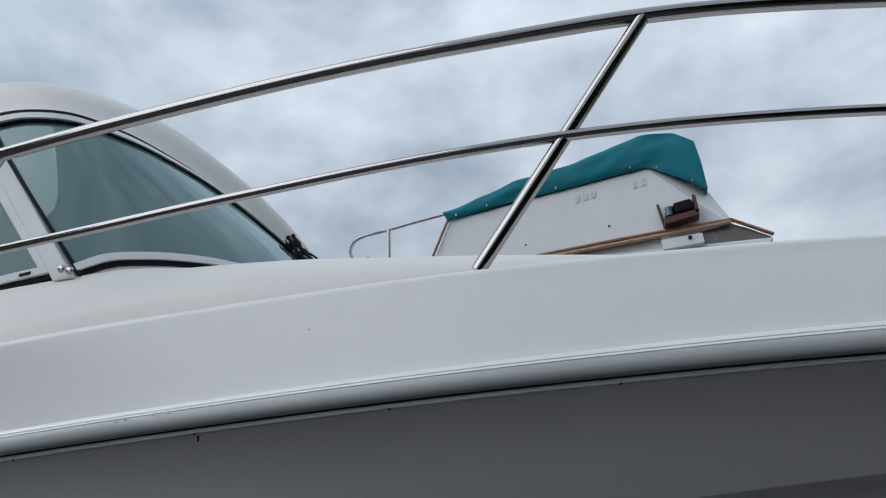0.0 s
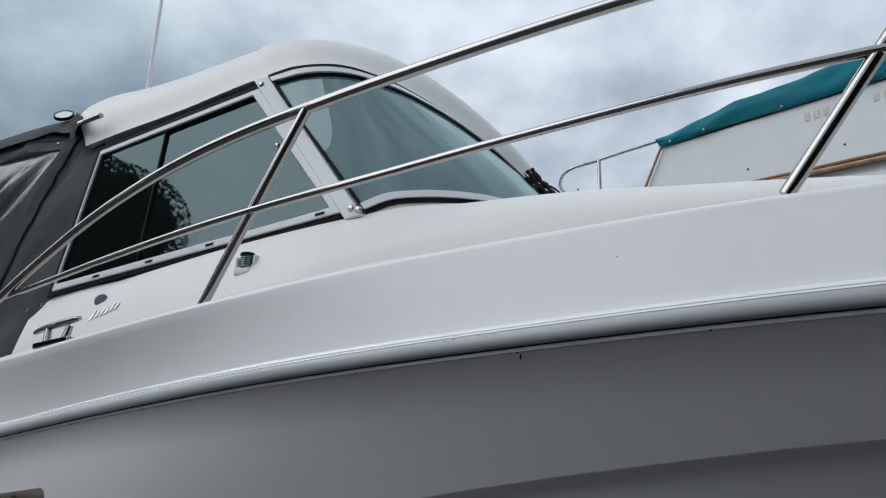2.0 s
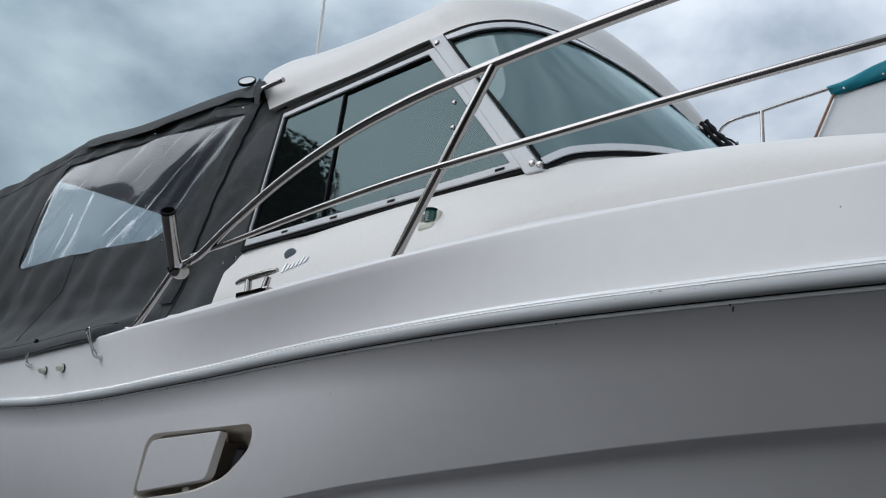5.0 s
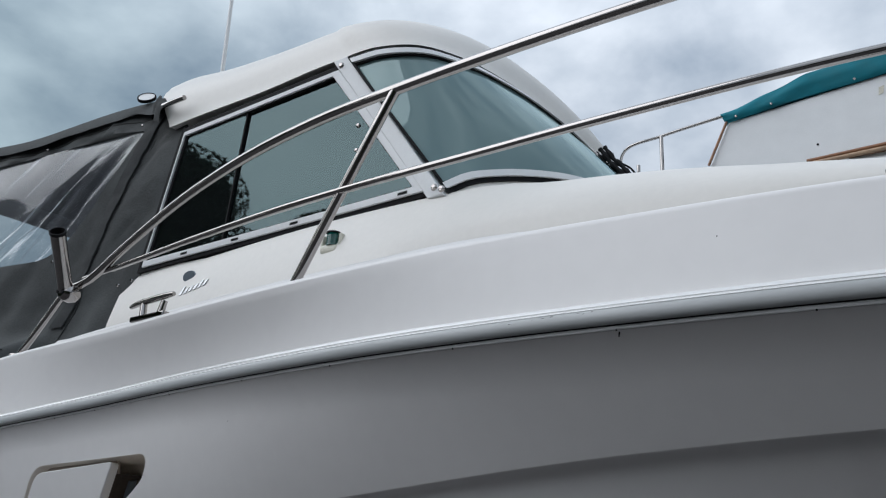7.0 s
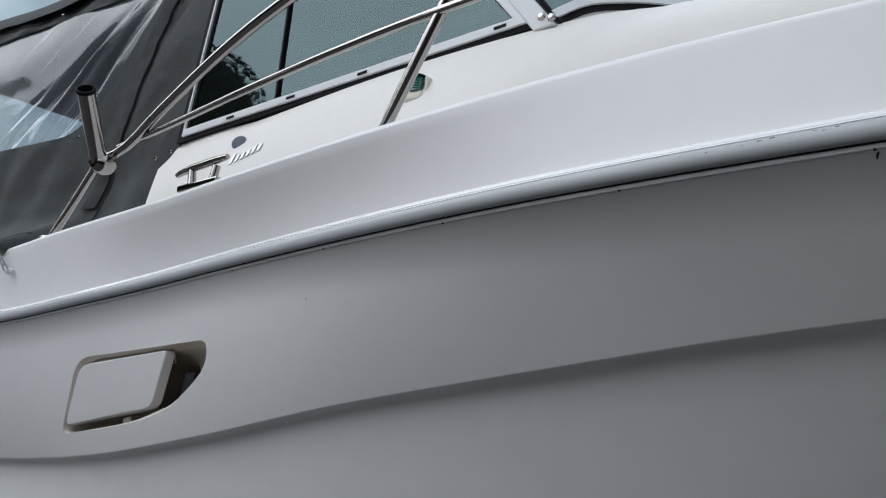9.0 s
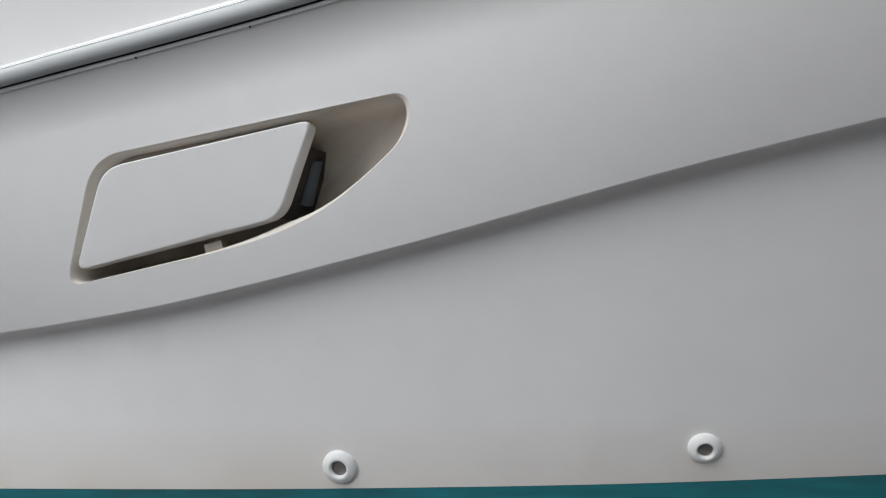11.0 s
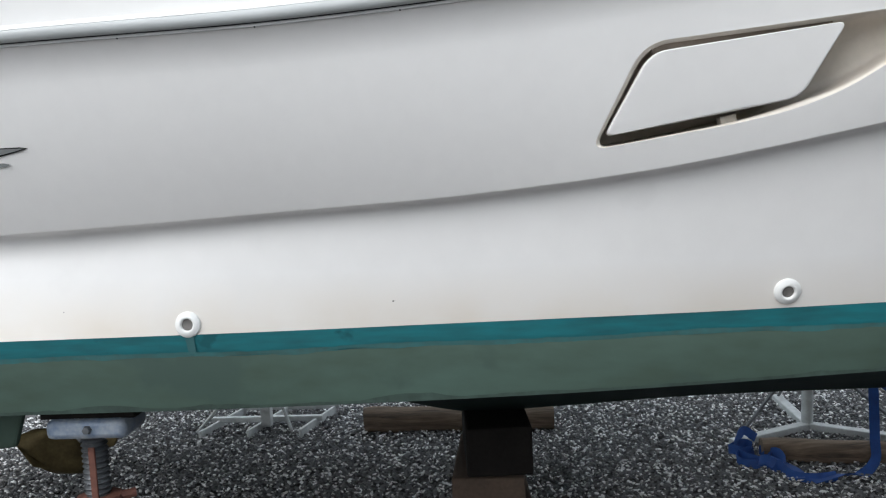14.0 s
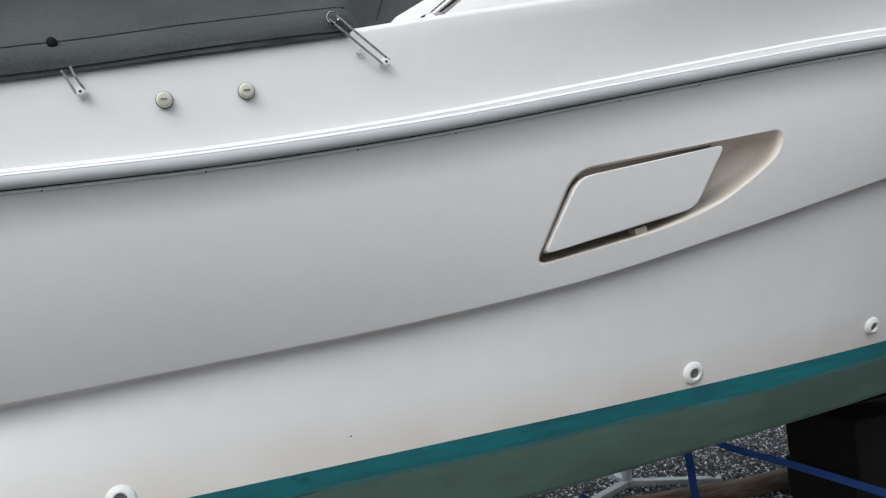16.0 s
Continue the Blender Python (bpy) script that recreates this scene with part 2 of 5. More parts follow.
M_BLACK.node_tree.nodes["Principled BSDF"].inputs["Specular IOR Level"].default_value = 0.15
M_TEAL = material("teal_boot_stripe", (0.008, 0.150, 0.172), 0.6, spread=0.4, scale=3, fine=24, bump=0.03, dark=(0.012, 0.082, 0.092), stretch=(.45, 1, 3), specks=(0.62, 9.0, 0.6))
M_OVER = material("mixed_paint_edge", (0.030, 0.130, 0.135), 0.75, spread=0.5, scale=9, fine=40, bump=0.03, dark=(0.05, 0.105, 0.095))
M_GREEN = material("grey_green_antifouling", (0.068, 0.114, 0.093), 0.78, spread=0.25, scale=3.2, fine=18, bump=0.05, dark=(0.052, 0.082, 0.060), specks=(0.57, 2.6, 0.80), stretch=(.6, 1, 1.5))
M_DKEDGE = material("old_green_paint", (0.048, 0.078, 0.064), 0.8, spread=0.4, scale=14, fine=60, bump=0.04)
# Dark green taken near black: the shade under the hull is in the colour.
M_DKGREEN = material("antifouling_in_shade", (0.008, 0.021, 0.019), 0.7, spread=0.4, scale=6, fine=60, bump=0.05)
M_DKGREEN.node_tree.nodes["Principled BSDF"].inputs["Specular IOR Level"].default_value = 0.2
M_STEEL = material("polished_stainless", (0.37, 0.35, 0.335), 0.05, metal=1.0, spread=0.06, bump=0.0, rvar=0.05)
M_ALU = material("white_aluminium_frame", (0.72, 0.73, 0.73), 0.35, spread=0.06, bump=0.004)
M_GLASS = glass_material("tinted_glass", (0.20, 0.30, 0.295), 2.4, (0.30, 0.40, 0.41), 0.02)
# Teal film and streaks stand in for the sky mirrored in the curved pane.
M_HAZY = glass_material("curved_glass_with_sheen", (0.22, 0.32, 0.31), 1.75, (0.72, 0.88, 0.88), 0.62, (0.20, 0.295, 0.30), sheen_streaks=(-52, 1.2, 7, 0.40, 0.85, 0.65))
M_FARGLASS = glass_material("far_glass", (0.55, 0.66, 0.65), 1.5)
# Pale film and streaks imitate sky sheen and glints along the creases.
M_VINYL = glass_material("clear_vinyl", (0.90, 0.91, 0.92), 1.22, (1, 1, 1), 0.17, (0.46, 0.49, 0.53), 0.08, sheen_streaks=(40, 1.3, 17, 0.55, 0.82, 0.8))
M_CLEAR = glass_material("clear_aft_vinyl", (0.93, 0.94, 0.95), 1.4, (1, 1, 1), 0.06, (0.6, 0.62, 0.64), 0.1)
M_CANVAS = material("charcoal_canvas", (0.050, 0.055, 0.055), 0.85, spread=0.35, scale=5, fine=150, bump=0.08, dark=(0.026, 0.029, 0.029))
M_LINER = material("pale_headliner", (0.62, 0.63, 0.60), 0.8, spread=0.06)
M_SEAT = material("grey_upholstery", (0.13, 0.15, 0.155), 0.7, spread=0.15)
M_EARTH = material("gravel_bed", (0.062, 0.058, 0.058), 0.9, spread=0.5, scale=40, fine=220, bump=0.1, dark=(0.040, 0.037, 0.037))
nn, ll = M_EARTH.node_tree.nodes, M_EARTH.node_tree.links
e_co = nn.new("ShaderNodeTexCoord")
e_vor, e_stone = nn.new("ShaderNodeTexVoronoi"), nn.new("ShaderNodeMapRange")
e_vor.inputs["Scale"].default_value = 48
ll.new(e_co.outputs["Object"], e_vor.inputs["Vector"])
e_pick = nn.new("ShaderNodeSeparateXYZ")
ll.new(e_vor.outputs["Color"], e_pick.inputs["Vector"])
ll.new(e_pick.outputs["X"], e_stone.inputs["Value"])
e_stone.inputs["To Min"].default_value, e_stone.inputs["To Max"].default_value = 0.45, 1.75
e_gain = nn.new("ShaderNodeVectorMath")
e_gain.operation = "SCALE"
e_old = nn["Principled BSDF"].inputs["Base Color"].links[0].from_socket
ll.new(e_old, e_gain.inputs[0])
ll.new(e_stone.outputs["Result"], e_gain.inputs["Scale"])
ll.new(e_gain.outputs["Vector"], nn["Principled BSDF"].inputs["Base Color"])
M_WOOD = material("weathered_log", (0.17, 0.125, 0.088), 0.85, spread=0.7, scale=34, fine=120, bump=0.12, dark=(.045, .032, .024), stretch=(.06, 1, 1))
M_GALV = material("galvanised_steel", (0.60, 0.62, 0.62), 0.5, metal=0.25, spread=0.2, scale=20, bump=0.01)
M_DIRTY = material("dirty_steel", (0.17, 0.18, 0.19), 0.5, metal=0.6, spread=0.4, scale=30, bump=0.03)
M_RUST = material("red_primer_rust", (0.17, 0.07, 0.05), 0.8, spread=0.4, scale=25, bump=0.06)
M_BLUE = material("blue_webbing", (0.016, 0.068, 0.27), 0.7, spread=0.25, scale=30, fine=300, bump=0.04)
M_CLOTH = material("teal_canvas", (0.0, 0.165, 0.215), 0.75, spread=0.2, scale=6, fine=300, bump=0.05)
M_TEAK = material("varnished_teak", (0.27, 0.12, 0.05), 0.35, spread=0.35, scale=18, fine=90, bump=0.02, coat=0.3)
M_PALETEAK = material("bleached_teak", (0.42, 0.28, 0.18), 0.45, spread=0.35, scale=18, fine=90, bump=0.02)
M_WHITE = material("white_plastic", (0.78, 0.78, 0.76), 0.35, spread=0.04, bump=0.003)
M_IVORY = material("ivory_plastic", (0.68, 0.66, 0.56), 0.4, spread=0.06, bump=0.003)
M_BRONZE = material("bronze", (0.17, 0.13, 0.06), 0.5, metal=0.7, spread=0.4, scale=20, bump=0.03)
M_FARHULL = material("far_white_paint", (0.74, 0.75, 0.75), 0.45, spread=0.05, bump=0.004)

# ---- the boat's lines: x forward, the seen side towards -y ----
X_STERN, X_BOW = -3.3, 4.25


def y_mid(x):
    return 1.06 - 0.08 * x


y_rub = spl((-4, -.02), (-2, -.105), (-1.2, -.175), (-.8, -.197), (-.4, -.207), (0, -.222), (.3, -.258), (.62, -.318), (1.0, -.382), (1.5, -.42), (2.0, -.43), (2.6, -.40), (3.2, -.22), (3.8, .17), (4.25, .72))
y_deck = spl((-4, .02), (-2, -.07), (-1.2, -.13), (-.7, -.16), (-.3, -.188), (0, -.222), (.35, -.275), (.73, -.325), (1.3, -.355), (1.9, -.36), (2.5, -.33), (3.1, -.18), (3.7, .2), (4.25, .72))
y_wl = spl((-4, .03), (-2, .0), (-1.3, 0), (0, 0), (.56, .027), (1.2, .11), (2, .40), (3, .68), (3.7, .75), (4.25, .72))
z_rub = spl((-4, 1.65), (-1.5, 1.655), (-1, 1.662), (-.6, 1.686), (-.25, 1.720), (0, 1.744), (.3, 1.768), (.6, 1.781), (1, 1.794), (1.5, 1.808), (2, 1.816), (2.6, 1.813), (4.25, 1.80))
z_knu = spl((-4, 1.26), (-1.5, 1.275), (-1.07, 1.2955), (-.68, 1.3155), (-.27, 1.355), (.14, 1.4235), (.55, 1.5015), (.96, 1.565), (1.37, 1.6245), (1.78, 1.669), (2.19, 1.700), (2.6, 1.72), (3.2, 1.74), (4.25, 1.75))
flare = spl((-4, .27), (-1.2, .27), (-.68, .275), (-.27, .315), (.14, .42), (.55, .52), (.96, .63), (1.37, .79), (1.78, .98), (2.19, 1.16), (2.6, 1.28), (3.2, 1.3), (4.25, 1.3))
z_deck = spl((-4, 1.84), (-1.72, 1.863), (-1.39, 1.873), (-1.1, 1.887), (-.75, 1.914), (-.5, 1.937), (.06, 1.965), (.76, 1.992), (1.2, 2.011), (1.5, 2.015), (1.9, 2.017), (2.3, 2.005), (2.8, 1.985), (4.25, 1.95))
z_wl = spl((-4, 1.0), (-1.7, 1.026), (-1.2, 1.029), (-.6, 1.038), (0, 1.046), (.55, 1.057), (.8, 1.064), (2, 1.09), (4.25, 1.13))
z_chine = spl((-4, .835), (-1.75, .847), (-1.25, .849), (-.6, .863), (0, .885), (.6, .912), (1.2, .945), (2, 1.0), (3, 1.08), (4.25, 1.10))
z_keel = spl((-4, .60), (-1.5, .58), (-1.0, .53), (-.75, .487), (-.4, .505), (0, .537), (.9, .577), (2, .65), (3, .80), (3.8, 1.0), (4.25, 1.09))


y_side = spl((-4, -.02), (-2, -.10), (-1.2, -.17), (-.6, -.215), (0, -.28), (.53, -.34), (1.0, -.39), (1.5, -.42), (2.0, -.43), (2.6, -.40), (3.2, -.22), (3.8, .17), (4.25, .72))
z_side = spl((-4, 1.65), (-1.5, 1.655), (-1, 1.66), (-.6, 1.679), (0, 1.72), (.5, 1.752), (1, 1.784), (1.5, 1.802), (2, 1.808), (2.6, 1.808), (4.25, 1.80))


def y_knu(x):
    return y_side(x) + .045 + flare(x) * (z_side(x) - z_knu(x)) * max(0.0, min(1.0, (4.25 - x) / 1.2))


def side_y(x, z):
    """The topside panel between the knuckle and the rub rail, rounded out amidships."""
    v = (z - z_knu(x)) / max(1e-3, z_rub(x) - z_knu(x))
    c = .76 * max(0.0, min(1.0, (1.1 - x) / .9))
    return y_knu(x) + (v + c * v * (1 - v)) * (y_rub(x) + .045 - y_knu(x))


def rake(x):
    """How far the lower panel runs inwards for each metre down."""
    return max(0.0, (y_wl(x) - y_knu(x) - .038) / max(.05, z_knu(x) - z_wl(x)))


def low_y(x, z):
    """The panel between the waterline and the knuckle."""
    v = (z - z_wl(x)) / max(1e-3, z_knu(x) - .045 - z_wl(x))
    return y_wl(x) + v * (y_knu(x) + .038 + .045 * rake(x) - y_wl(x))


def mir(p):
    return Vector((p[0], 2 * y_mid(p[0]) - p[1], p[2]))


STATIONS = [X_STERN + (X_BOW - X_STERN) * i / 110 for i in range(111)]
boat = tagged(new("motor_cruiser"), "white cabin cruiser with teal boot stripe propped on timber blocks", "boat")


def both(rows, bm=None):
    """A surface and its mirror image on the far side."""
    bm = grid(rows, bm)
    return grid([[mir(p) for p in r][::-1] for r in rows], bm)


# lower topsides with the rounded knuckle
def low_row(x):
    yk, zk, rk = y_knu(x), z_knu(x), rake(x)
    row = [Vector((x, low_y(x, z_wl(x) + (zk - .045 - z_wl(x)) * i / 8), z_wl(x) + (zk - .045 - z_wl(x)) * i / 8)) for i in range(9)]
    return row + [Vector((x, yk + a - b * rk, zk + b)) for a, b in ((.0385, -.032), (.0378, -.022), (.0345, -.0135), (.0255, -.0080), (.0135, -.0052), (.0045, -.0030), (.0010, -.0014), (0, .0005))]


part("hull_lower_topside", both([low_row(x) for x in STATIONS]), M_HULL, boat, "glossy white hull side below a moulded crease")

# the recess for the engine air intake: outline in x, z
VENT = rounded([(-.417, 1.394), (-.319, 1.591), (.204, 1.632), (.191, 1.575), (.133, 1.5325), (.060, 1.4875), (-.030, 1.4545), (-.140, 1.4325)], [.034, .05, .034, .03, .03, .04, .045, .05], 8)
COVER = rounded([(-.391, 1.419), (-.306, 1.5735), (.052, 1.610), (-.020, 1.478), (-.085, 1.466)], [.020, .034, .020, .026, .03], 6)


def inside(p, poly):
    c = False
    for a, b in zip(poly, poly[1:] + poly[:1]):
        if (a[1] > p[1]) != (b[1] > p[1]) and p[0] < (b[0] - a[0]) * (p[1] - a[1]) / (b[1] - a[1]) + a[0]:
            c = not c
    return c


def side_panel():
    """The upper topside of the seen side, with an opening of the recess' outline."""
    pts, edges = [], []
    hole = [(p[0], (p[1] - z_knu(p[0])) / (z_rub(p[0]) - z_knu(p[0]))) for p in VENT]
    nx, nz = 150, 16
    for i in range(nx + 1):
        x = X_STERN + (X_BOW - .02 - X_STERN) * i / nx
        for j in range(nz + 1):
            q = (x, j / nz)
            if 0 < j < nz and min(math.hypot(q[0] - h[0], (q[1] - h[1]) * .3) for h in hole) < .012:
                continue
            if not inside(q, hole):
                pts.append(Vector(q))
    k = len(pts)
    pts += [Vector(h) for h in hole]
    edges = [(k + i, k + (i + 1) % len(hole)) for i in range(len(hole))]
    vs, _, fs, *_ = delaunay_2d_cdt(pts, edges, [], 0, 1e-6)
    bm = bmesh.new()
    bv = []
    for v in vs:
        z = z_knu(v[0]) + v[1] * (z_rub(v[0]) - z_knu(v[0]))
        bv.append(bm.verts.new((v[0], side_y(v[0], z), z)))
    for f in fs:
        c = sum((vs[i] for i in f), Vector((0, 0))) / 3
        if not inside(c, hole):
            bm.faces.new([bv[i] for i in f])
    return bm


bm = side_panel()
grid([[mir((x, side_y(x, z_knu(x) + (z_rub(x) - z_knu(x)) * j / 12), z_knu(x) + (z_rub(x) - z_knu(x)) * j / 12)) for j in range(13)] for x in STATIONS], bm)
side = part("hull_upper_topside", bm, M_GEL, boat, "glossy white hull side with a moulded air recess", angle=60)


def side_normal(p):
    e = .004
    far = p.y > y_mid(p.x)
    q = mir(p) if far else p
    du = Vector((2 * e, side_y(q.x + e, q.z) - side_y(q.x - e, q.z), 0))
    dv = Vector((0, side_y(q.x, q.z + e) - side_y(q.x, q.z - e), 2 * e))
    n = dv.cross(du).normalized()
    n = n if n.y < 0 else -n
    return Vector((n.x, -n.y, n.z)) if far else n


bm = bmesh.new()
bm.from_mesh(side.data)
bm.normal_update()
bmesh.ops.reverse_faces(bm, faces=[f for f in bm.faces if (f.normal.y > 0) == (f.calc_center_median().y < y_mid(f.calc_center_median().x))])
bm.to_mesh(side.data)
bm.free()
side.data.normals_split_custom_set_from_vertices([side_normal(v.co) for v in side.data.vertices])

# boot stripe, antifouled band below it, and the bottom
def paint_edge(x):
    return .050 + .007 * noise.noise(Vector((x * 3, 0, 0))) + .002 * noise.noise(Vector((x * 15, 3, 0))) + .0012 * noise.noise(Vector((x * 60, 3, 0)))


FINE = [X_STERN + (X_BOW - X_STERN) * i / 500 for i in range(501)]
part("boot_stripe", both([[Vector((x, y_wl(x) - .0015 + .014 * i / 2, z_wl(x) - .072 * i / 2)) for i in range(3)] for x in STATIONS]), M_TEAL, boat, "faded teal painted waterline stripe")
part("antifouled_side", both([[Vector((x, y_wl(x) + .0015 + (0 if i else .0026) + .0285 * i / 4, z_wl(x) - paint_edge(x) - (z_wl(x) - paint_edge(x) - z_chine(x)) * i / 4)) for i in range(5)] for x in FINE]), M_GREEN, boat, "chalky grey-green antifouling paint with patches")


part("paint_overlap", both([[Vector((x, y_wl(x) + .0012 + .09 * (paint_edge(x) - .050) + .003 * i, z_wl(x) - paint_edge(x) + .010 - .0022 * noise.noise(Vector((x * 33, 1, 0))) - (.011 + .006 * noise.noise(Vector((x * 9, 5, 0)))) * i)) for i in range(2)] for x in FINE]), M_OVER, boat, "dull mixed edge where the paints meet")


part("chine_brushing", both([[Vector((x, y_wl(x) + .0300 - .0285 * h / max(.05, z_wl(x) - paint_edge(x) - z_chine(x)) - .0030, z_chine(x) + h)) for h in (-.001, .006 + .022 * max(0.0, noise.noise(Vector((x * 4.3, 7, 0)))) + .008 * max(0.0, noise.noise(Vector((x * 19, 2, 0)))))] for x in FINE]), M_DKEDGE, boat, "darker old paint showing along the lower edge")


def bottom_row(x):
    y0, z0, y1, z1 = y_wl(x) + .03, z_chine(x), y_mid(x), z_keel(x)
    return [Vector((x, y0 + (y1 - y0) * s, z0 + (z1 - z0) * (s ** 1.15 if s > 0.03 else 0))) for s in (0, .02, .04, .2, .4, .6, .8, .93, 1)]


part("hull_bottom", both([bottom_row(x) for x in STATIONS]), M_DKGREEN, boat, "dark green vee bottom with a shallow keel, blackened for shade")
bm = bmesh.new()
tr = [Vector((X_STERN, y_mid(X_STERN), z_keel(X_STERN))), Vector((X_STERN, y_wl(X_STERN) + .03, z_chine(X_STERN))), Vector((X_STERN, y_wl(X_STERN), z_wl(X_STERN))),
      Vector((X_STERN, y_rub(X_STERN) + .04, z_rub(X_STERN))), Vector((X_STERN, y_deck(X_STERN), z_deck(X_STERN)))]
bm.faces.new([bm.verts.new(p) for p in tr + [mir(p) for p in tr[:0:-1]]])
part("transom", bm, M_GEL, boat, smooth=False)

# gunwale moulding above the rub rail
step_h = spl((-4, .003), (-.80, .003), (-.67, .003), (-.60, .066), (-.5, .070), (.9, .070), (1.1, .068), (1.45, .050), (1.8, .044), (4.25, .044))


def gun_row(x):
    yr, zr, yd, zd = y_rub(x) + .052, z_rub(x) + .035, y_deck(x), z_deck(x)
    row = []
    for i in range(9):
        s = i / 8
        row.append(Vector((x, yr + (yd + .004 - yr) * (s + .10 * math.sin(math.pi * s) * -1), zr + (zd - .014 - zr) * s)))
    for a in (15, 35, 55, 75, 90):
        row.append(Vector((x, yd + .018 - .014 * math.cos(radians(a)), zd - .014 + .014 * math.sin(radians(a)))))
    k = max(0.0, min(1.0, (X_BOW - x) / .8))
    row += [Vector((x, yd + .05 * k + .034, zd - .003)), Vector((x, yd + (.10 * k + .034), zd + .004)), Vector((x, yd + .106 * k + .034, zd + (step_h(x) - .015) * k)), Vector((x, yd + .1072 * k + .034, zd + (step_h(x) - .0115) * k)), Vector((x, yd + .110 * k + .034, zd + (step_h(x) - .0075) * k)), Vector((x, yd + .116 * k + .034, zd + (step_h(x) - .0018) * k)), Vector((x, yd + .120 * k + .034, zd + step_h(x) * k)), Vector((x, yd + .15 * k + .034, zd + (step_h(x) + .001) * k))]
    return row


part("gunwale_moulding", both([gun_row(x) for x in STATIONS]), M_GEL, boat, "rounded white gunwale moulding", angle=50)

# trunk cabin and foredeck inside the gunwale
t_y = spl((-4, .16), (-.4, .045), (0, .02), (.9, -.02), (1.2, .09), (1.5, .15), (1.9, .2), (2.4, .35), (3, .6), (3.6, .8), (4.2, .73))
t_z = spl((-4, 1.95), (-1.5, 1.97), (-.6, 2.08), (-.3, 2.215), (.1, 2.232), (.9, 2.278), (1.05, 2.307), (1.2, 2.312), (1.5, 2.304), (1.9, 2.240), (2.4, 2.15), (3, 2.06), (3.6, 1.99), (4.2, 1.955))


def trunk_row(x):
    k = max(0.0, min(1.0, (X_BOW - x) / .8))
    a = Vector((x, y_deck(x) + .15 * k + .034, z_deck(x) + (step_h(x) + .001) * k))
    b = Vector((x, t_y(x), t_z(x)))
    d = b - a
    bow_out = 1 + 1.0 * max(0.0, min(1.0, (x - .75) / .5))
    row = [a + Vector((0, d.y * s ** bow_out, d.z * (s ** 0.85))) for s in (0, .12, .25, .5, .75, .9)]
    row.append(b)
    c = Vector((x, y_mid(x), t_z(x) + .07 * k))
    row += [b + Vector((0, (c.y - b.y) * s, (c.z - b.z) * math.sin(s * math.pi / 2) + .012 * k * min(1, s * 12))) for s in (.03, .08, .2, .5, .8, 1)]
    return row


part("trunk_cabin", both([trunk_row(x) for x in STATIONS if x > -.36]), M_DECK, boat, "cream moulded cabin trunk and foredeck", angle=60)


# rub rail: a lipped white bar with a black seam under it
def rail_sweep(profile, x0=X_STERN, x1=X_BOW, n=110):
    rows = []
    for i in range(n + 1):
        x = x0 + (x1 - x0) * i / n
        k = max(0.0, min(1.0, (X_BOW - x) / .1 + .2))
        lift = float(np.interp(x, (-1.2, -.3, .3, 1.4), (-.005, .001, .004, 0)))
        rows.append([Vector((x, y_rub(x) + .048 - o * k, z_rub(x) + h + (lift if h > .04 else 0))) for o, h in profile])
    return rows


part("rub_rail_shoulder", both(rail_sweep([(.0050, .0452), (.0054, .0335), (0, .0335)])), M_GEL, boat, "white shoulder of the rail", angle=30)
part("rub_rail_lip", both(rail_sweep([(-.03, .0524), (.0008, .0521), (.0022, .0512), (.0054, .0464), (.0058, .0452), (.0050, .0444)])), M_LIP, boat, "bright thin white lip", angle=30)
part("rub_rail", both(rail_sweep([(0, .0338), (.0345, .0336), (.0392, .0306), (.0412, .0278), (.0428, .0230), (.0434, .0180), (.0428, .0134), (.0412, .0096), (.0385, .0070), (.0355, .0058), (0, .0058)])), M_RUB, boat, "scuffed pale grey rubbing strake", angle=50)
part("rub_rail_lip", both(rail_sweep([(.0330, .0350), (.0356, .0346), (.0404, .0311), (.0408, .0300), (.0400, .0293)])), M_LIP, boat, "bright thin white lip", angle=30)
part("rub_rail_seam", both(rail_sweep([(0, .0058), (.0310, .0058), (.0312, .0051), (.0310, .0046), (0, .0044)])), M_BLACK, boat)
part("rub_rail_flange", both(rail_sweep([(0, .0046), (.0275, .0046), (.0285, .0038), (.0282, -.0010), (.0270, -.0022), (.0200, -.0030)])), M_FLANGE, boat, "grey lower flange with screw heads", angle=35)


def cove_row(x):
    """The hollow that leads from the rail's flange into the topside."""
    k = max(0.0, min(1.0, (X_BOW - x) / .1 + .2))
    zc = z_rub(x) - .075
    slope = (side_y(x, zc + .003) - side_y(x, zc - .003)) / .006
    a, c = Vector((x, y_rub(x) + .048 - .0255 * k, z_rub(x) - .0020)), Vector((x, side_y(x, zc) + .0001, zc))
    b = c + Vector((0, slope * .050, .050))
    return [a * (1 - q) ** 2 + b * 2 * q * (1 - q) + c * q * q for q in np.linspace(0, 1, 16)]


part("rail_cove", both([cove_row(x) for x in STATIONS]), M_GEL, boat, "hollow moulding under the rail")
for x in (-1.34, -1.059, -.775, -.576, -.209, -.02, .32, .62, .91, 1.21, 1.51, 1.79, 2.08, 2.40):
    part("rail_screw", lathe([(0, .002), (.0014, .0015), (.0018, 0)], 8, Matrix.Translation((x, y_rub(x) + .048 - .0268, z_rub(x) - .0022)) @ Matrix.Rotation(radians(100), 4, "X")), M_BLACK, boat)

